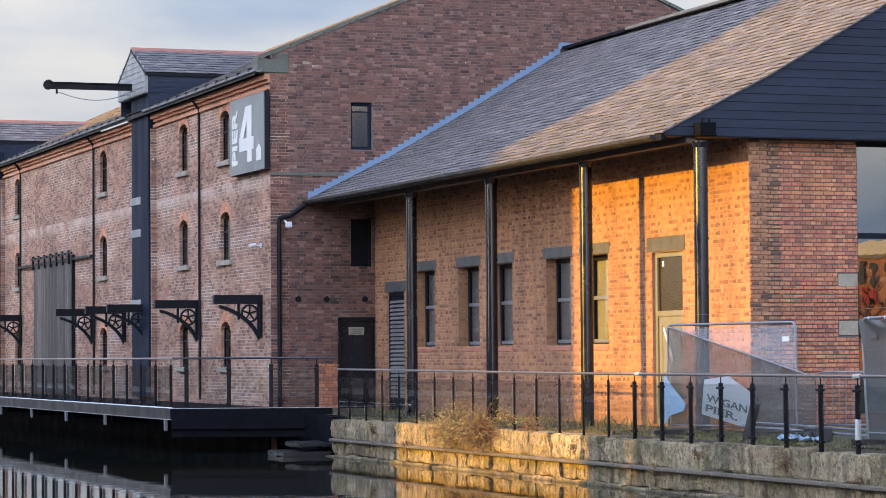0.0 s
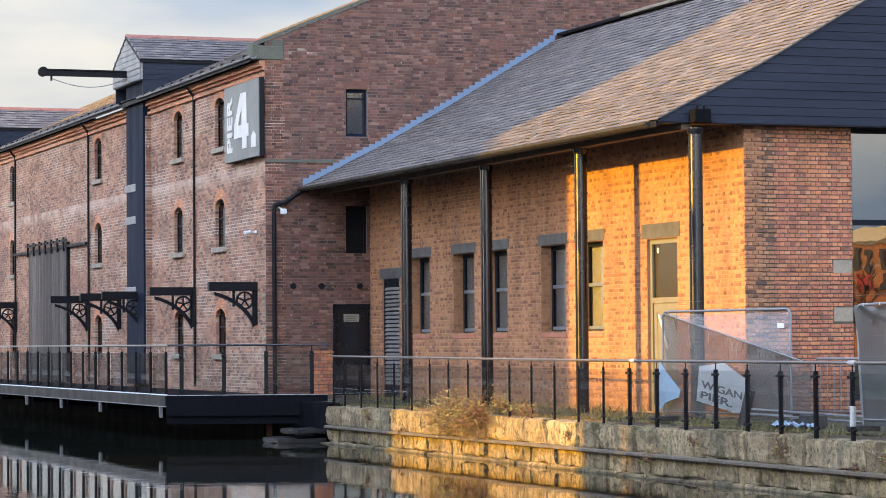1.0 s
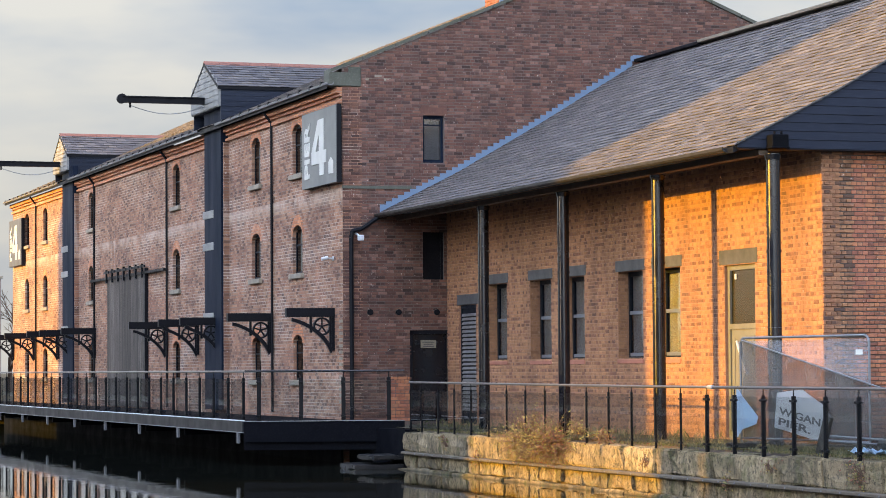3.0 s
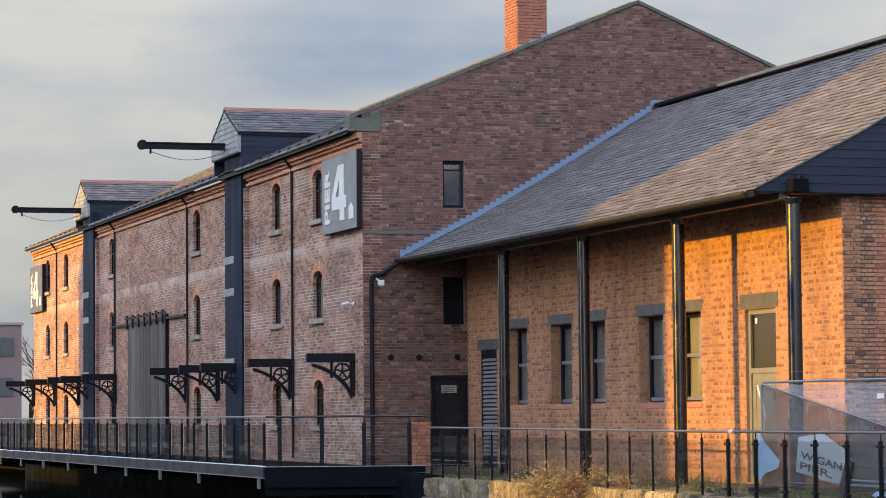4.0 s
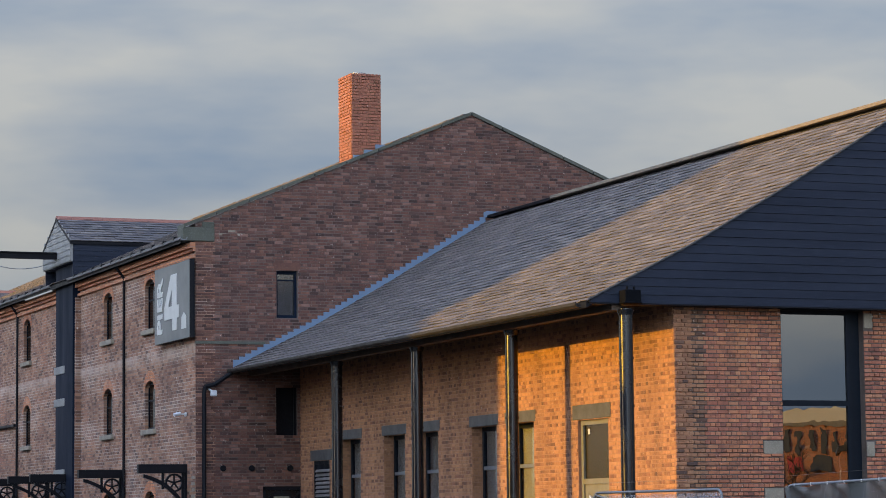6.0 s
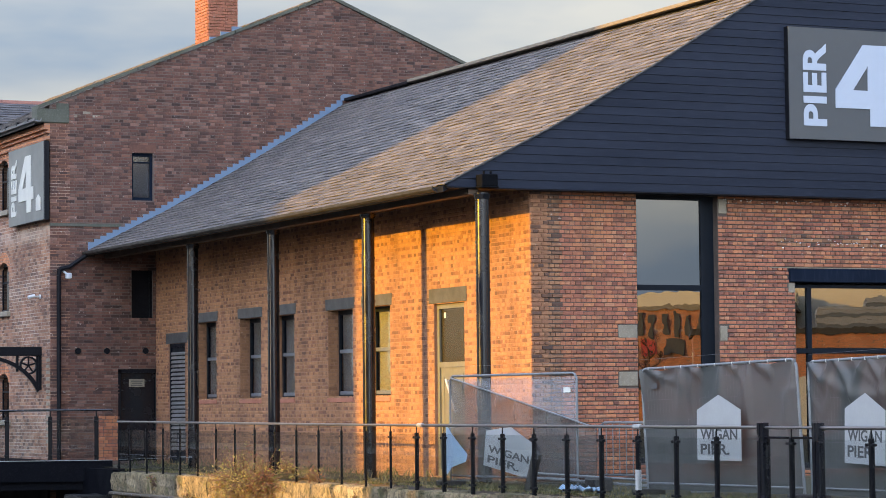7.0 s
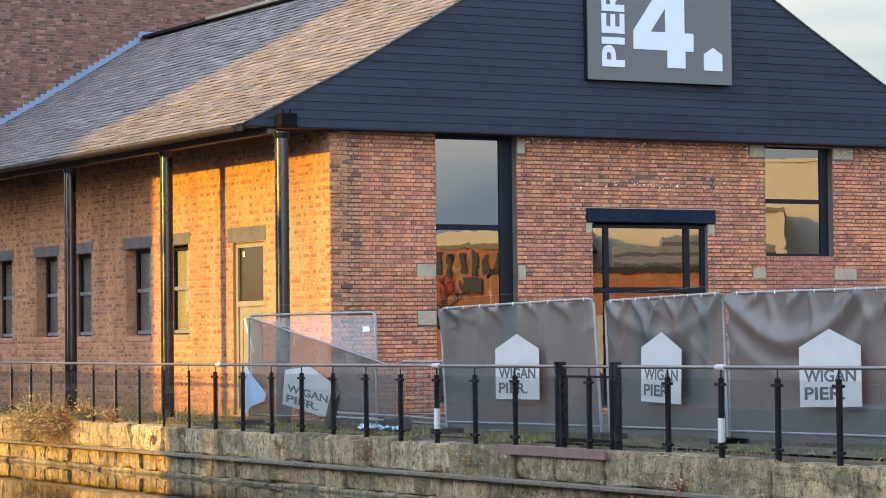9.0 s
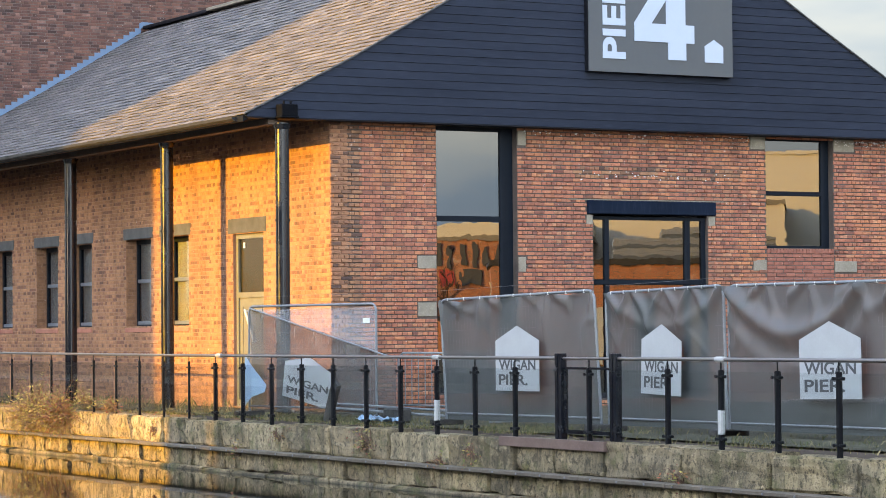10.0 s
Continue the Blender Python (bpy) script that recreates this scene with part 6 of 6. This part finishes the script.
on_hall("red_panel", 21.2, 0.9, 4.2, 5.0, m_red_panel, "red painted panel")
on_hall("dark_panel", 22.5, 1.3, 4.2, 5.0, m_lintel, "dark panel")
on_hall("pale_panel", 24.2, 1.8, 3.5, 4.4, m_cream, "pale panel")
on_hall("plinth", 19.4, 1.4, 2.4, 5.2, m_frame)
bm = bmesh.new()
prism(bm, [(52, -102.2), (64.4, -92.9), (71, -103), (58.6, -112)], 7.15, 7.9, "z")
part("roof_light", bm, m_cream, hall, "raised cream roof section")
# invented wall, gives the deck's railing glass something dark to mirror
tagged(part("reflected_dark_wall", boxes((-26.2, -25.8, 0, 400, -0.4, 1.9)), m_mortar, None), "unseen plain dark wall added to darken reflections in the railing glass", "wall", kind="structure")
shed("brick_terrace", "brick buildings beyond the basin", [(-25, -120), (10, -108), (14, -118), (-20, -130)], 7.0, m_far_brick)
bs = shed("boat_shed", "low boat shed with a dark roof by the basin", [(32.5, -50), (43.5, -43), (47.5, -50), (36.5, -57)], 3.95, m_orange, m_fender)
# its upper part in lapped boards, and a row of doors
for k in range(9):
    hump, q = bmesh.new(), 0.04 if k % 2 else 0.0
    z = 4.2 + 0.135 * k
    if k < 6:
        prism(hump, [(36.5 + q, -47.4 + q), (42.0, -44.0 + q), (45.0 - q, -48.8), (39.5, -52.2 + q)], z, z + 0.13, "z")
    else:
        prism(hump, [(38.2 + q, -46.4 + q), (40.7, -44.8 + q), (43.7 - q, -49.6), (41.2, -51.2 + q)], z, z + 0.13, "z")
    part("board", hump, m_board_pale if k % 3 else m_sash, bs, "grey lapped board")
for k in range(5):
    a, w, n = Vector((33.3 + 1.95 * k, -49.49 + 1.241 * k)), Vector((0.844, 0.537)) * (1.1 if k % 2 else 0.8), Vector((-0.537, 0.844)) * 0.06
    leaf = bmesh.new()
    prism(leaf, [tuple(a - n), tuple(a + w - n), tuple(a + w + n), tuple(a + n)], 0.0, 2.3 if k % 2 else 2.6, "z")
    part("door", leaf, m_white_frame if k % 2 else m_navy, bs, "painted shed door")
# far end: a plain pink-brown building and a bare tree
fb = thing("far_building", "plain pink-brown flat-roofed building far along the canal", "building", (1.5, 118, 0))
m_pink = simple("pink_brown_stucco", (0.15, 0.105, 0.10), 0.85, vary=0.2, scale=0.4)
part("wall", boxes((-6, 4.9, 118, 130, -0.3, 6.85)), m_pink, fb)
part("parapet", boxes((-6.1, 5.0, 117.9, 130, 6.85, 7.0)), m_stone, fb)
for z in (2.6, 5.0):
    for x in (1.5, 3.6):
        part("window", boxes((x, x + 0.8, 117.93, 118.02, z, z + 1.1)), m_lintel, fb)


def bare_tree(at, height, label, seed):
    rg = random.Random(seed)
    th = thing("bare_tree", label, "tree", at)
    bm = bmesh.new()

    def grow(p, d, length, r, depth):
        q = p + d * length
        tube(bm, p, q, r, r * 0.7, 5)
        if depth == 0:
            return
        for _ in range(3 if depth > 1 else 4):
            nd = (d + Vector((rg.gauss(0, 0.45), rg.gauss(0, 0.45), rg.gauss(0.1, 0.3)))).normalized()
            grow(p.lerp(q, rg.uniform(0.6, 1.0)), nd, length * rg.uniform(0.6, 0.8), r * 0.6, depth - 1)
    grow(Vector(at), Vector((0, 0, 1)), height * 0.32, 0.16, 5)
    part("trunk", bm, m_twig, th)
    return th


for k in range(4):
    bare_tree((49 + 3.6 * k, -101 + 2.7 * k, -0.1), 5 + (k * 5 % 3), "bare winter tree by the basin", 40 + k)
bare_tree((6.6, 125, -0.1), 7.2, "bare winter tree beyond the warehouse", 6)

# ---- bricks of the annexe and the warehouse gable, last ----
rg = random.Random(91)
plain, ends = [], []
for q in bond(0.0, LEN, -0.3, 5.5, LONG_HOLES, 2, course=0.073, length=0.196):
    (ends if rg.random() < (0.40 if q[2] < 0.15 else 0.05) else plain).append(q)
v, f = brick_mesh(plain, lambda a, b, d: (-d, a, b), joint=0.013, proud=0.008)
raw("bricks", v, f, m_brick_warm, long_wall, "orange bricks laid in courses", "stuff")
v, f = brick_mesh(ends, lambda a, b, d: (-d, a, b), joint=0.013, proud=0.008)
raw("bricks", v, f, m_brick_header, long_wall, "dark burnt brick ends", "stuff")
for c in LONG_WINDOWS:
    jamb = c + 0.66
    v, f = brick_mesh(bond(0.0, 0.232, 1.495, 3.28, [], 2, course=0.073, length=0.196), lambda a, b, d: (a, jamb - d * 0.5, b), joint=0.013, proud=0.008)
    raw("reveal", v, f, m_brick_warm, long_wall, "brick reveal of the window", "stuff")
INFILL = (9.34, 10.95, 1.9, 2.90)
v, f = brick_mesh(bond(INFILL[0], INFILL[1], INFILL[2], 2.80, [], 99, course=0.0745, length=0.225), lambda a, b, d: (a, -d, b))
raw("infill", v, f, m_brick_infill, gable_wall, "newer red brick infill under the window", "stuff")
v, f = brick_mesh([(9.345 + 0.0765 * i, 2.80, 0.0765, 0.10) for i in range(21)], lambda a, b, d: (a, -d, b), joint=0.014, proud=0.024)
raw("brick_sill", v, f, m_brick_infill, gable_wall, "sill of bricks on edge", "stuff")
# lime splashes under the boards and along the painted band
rg = random.Random(15)
vs, fs = [], []
for i in range(150):
    x = rg.choice((rg.uniform(3.9, 9.0), rg.uniform(11.0, 12.3))) if i < 110 else rg.uniform(4.9, 8.6)
    z = 5.0 - abs(rg.gauss(0, 0.05)) if i < 110 else 4.22 + rg.gauss(0, 0.035)
    w, h, n = rg.uniform(0.006, 0.026), rg.uniform(0.006, 0.014), len(vs)
    y = -rg.uniform(0.022, 0.026)
    vs += [(x - w, y, z - h * rg.random()), (x + w, y, z - h), (x + w * rg.random(), y, z + h), (x - w * 0.6, y, z + h * rg.random())]
    fs.append((n, n + 1, n + 2, n + 3))
raw("lime_splash", vs, fs, m_lime, gable_wall, "white lime splashes on the brick", "stuff")
single, rest = [], []
GC, GL, HEADS = 0.0755, 0.208, (1.0, 2.0)
for q in bond(0.0, WALL_W, -0.3, 5.04, GABLE_HOLES + list(PADSTONES) + [INFILL] + [(5.285, 8.155, 3.47, 3.75)], 2, course=GC, length=GL):
    std = any(abs(q[2] - GL / 2 * k) < 1e-6 for k in HEADS)
    (single if std and 0.5 <= q[0] < 2.1 and q[0] + q[2] < 2.13 and 2.5 < q[1] < 5.0 and len(single) < 300 else rest).append(q)
v, f = brick_mesh([q for q in rest if q[0] < 0.5], lambda a, b, d: (a, -d, b), 0.0185, 0.02, perp=0.36)
raw("bricks", v, f, m_brick_quoin, gable_wall, "dark brown corner bricks", "stuff")
rest = [q for q in rest if q[0] >= 0.5]
# a worn painted band: scattered dark bricks
rg = random.Random(77)
band = [q for q in rest if 4.9 < q[0] < 8.7 and 4.1 < q[1] < 4.32 and rg.random() < 0.6]
rest = [q for q in rest if q not in band]
v, f = brick_mesh(band, lambda a, b, d: (a, -d, b), 0.0185, 0.018, perp=0.36)
raw("bricks", v, f, m_brick_quoin, gable_wall, "dark painted bricks in a worn band", "stuff")
v, f = brick_mesh(rest, lambda a, b, d: (a, -d, b), 0.0185, 0.018, perp=0.36)
raw("bricks", v, f, m_brick_red, gable_wall, "mixed red bricks laid in courses", "stuff")
brick_kinds = {}
for w in [GL / 2 * k for k in sorted(set(HEADS))]:
    for k in range(3):
        v, f = brick_mesh([(-w / 2, -GC / 2, w, GC)], lambda a, b, d: (a, -d, b), 0.0185, 0.018, random.Random(30 + k), 0.36)
        me = bpy.data.meshes.new("brick")
        me.from_pydata(v, [], f)
        me.materials.append(m_brick_red_piece)
        brick_kinds[round(w, 3), k] = me
for i, (u, z, w, h) in enumerate(single):
    piece("brick", brick_kinds[round(w, 3), (i * 7) % 3], gable_wall, (u + w / 2, 0, z + h / 2))
REPAIR = (-1.52, -0.975, 0.06, 1.06)
v, f = brick_mesh(bond(*REPAIR, [], 3), lambda a, b, d: (a, WL - d, b), joint=0.012, proud=0.012)
raw("repair", v, f, m_brick_red, end_gable, "patch of cleaner red bricks beside the door", "stuff")
v, f = brick_mesh([(-2.078 + 0.24 * i, 8.333 + 0.083 * (i % 2), 0.2, 0.075) for i in range(3)], lambda a, b, d: (a, WL - d, b), joint=0.012, proud=0.016)
raw("pale_brick", v, f, m_stone, end_gable, "lime-stained bricks", "stuff")
v, f = brick_mesh(bond(FX, 8.5, 0.06, 11.6, C_HOLES + [(-1.6, 0.0, 5.7, 5.78), REPAIR], 4, lambda x: 8.6 + (APEX_Z - 0.01 - 8.6) * (1 - abs(x - APEX_X) / (APEX_X - FX)), course=0.0765, length=0.224), lambda a, b, d: (a, WL - d, b), joint=0.012, proud=0.009, perp=0.7)
raw("bricks", v, f, m_brick_dark, end_gable, "sooty bricks laid in courses", "stuff")

# slates by the gable end, one by one
slope = math.atan2(PROFILE[2][1] - PROFILE[1][1], PROFILE[2][0] - PROFILE[1][0])
slate_kinds = {}
for i, (x, y, z, w) in enumerate(SINGLE):
    key = round(w, 3), i % 4
    if key not in slate_kinds:
        rg = random.Random(60 + i)
        l0, tw = 0.032 * rg.uniform(0.85, 1.25), rg.uniform(-0.004, 0.004)
        pts = []
        for yy, q in ((-w / 2, tw), (w / 2, -tw)):
            pts += [(0, yy, l0 + q), (0.256, yy, 0.004), (0, yy, l0 + q - 0.014)]
        me = bpy.data.meshes.new("slate")
        me.from_pydata(pts, [], [(0, 3, 4, 1), (2, 5, 3, 0), (0, 1, 2), (3, 5, 4)])
        me.materials.append(m_slate_piece)
        slate_kinds[key] = me
    piece("slate", slate_kinds[key], annexe_roof, (x, y, z), (0, -slope, 0))
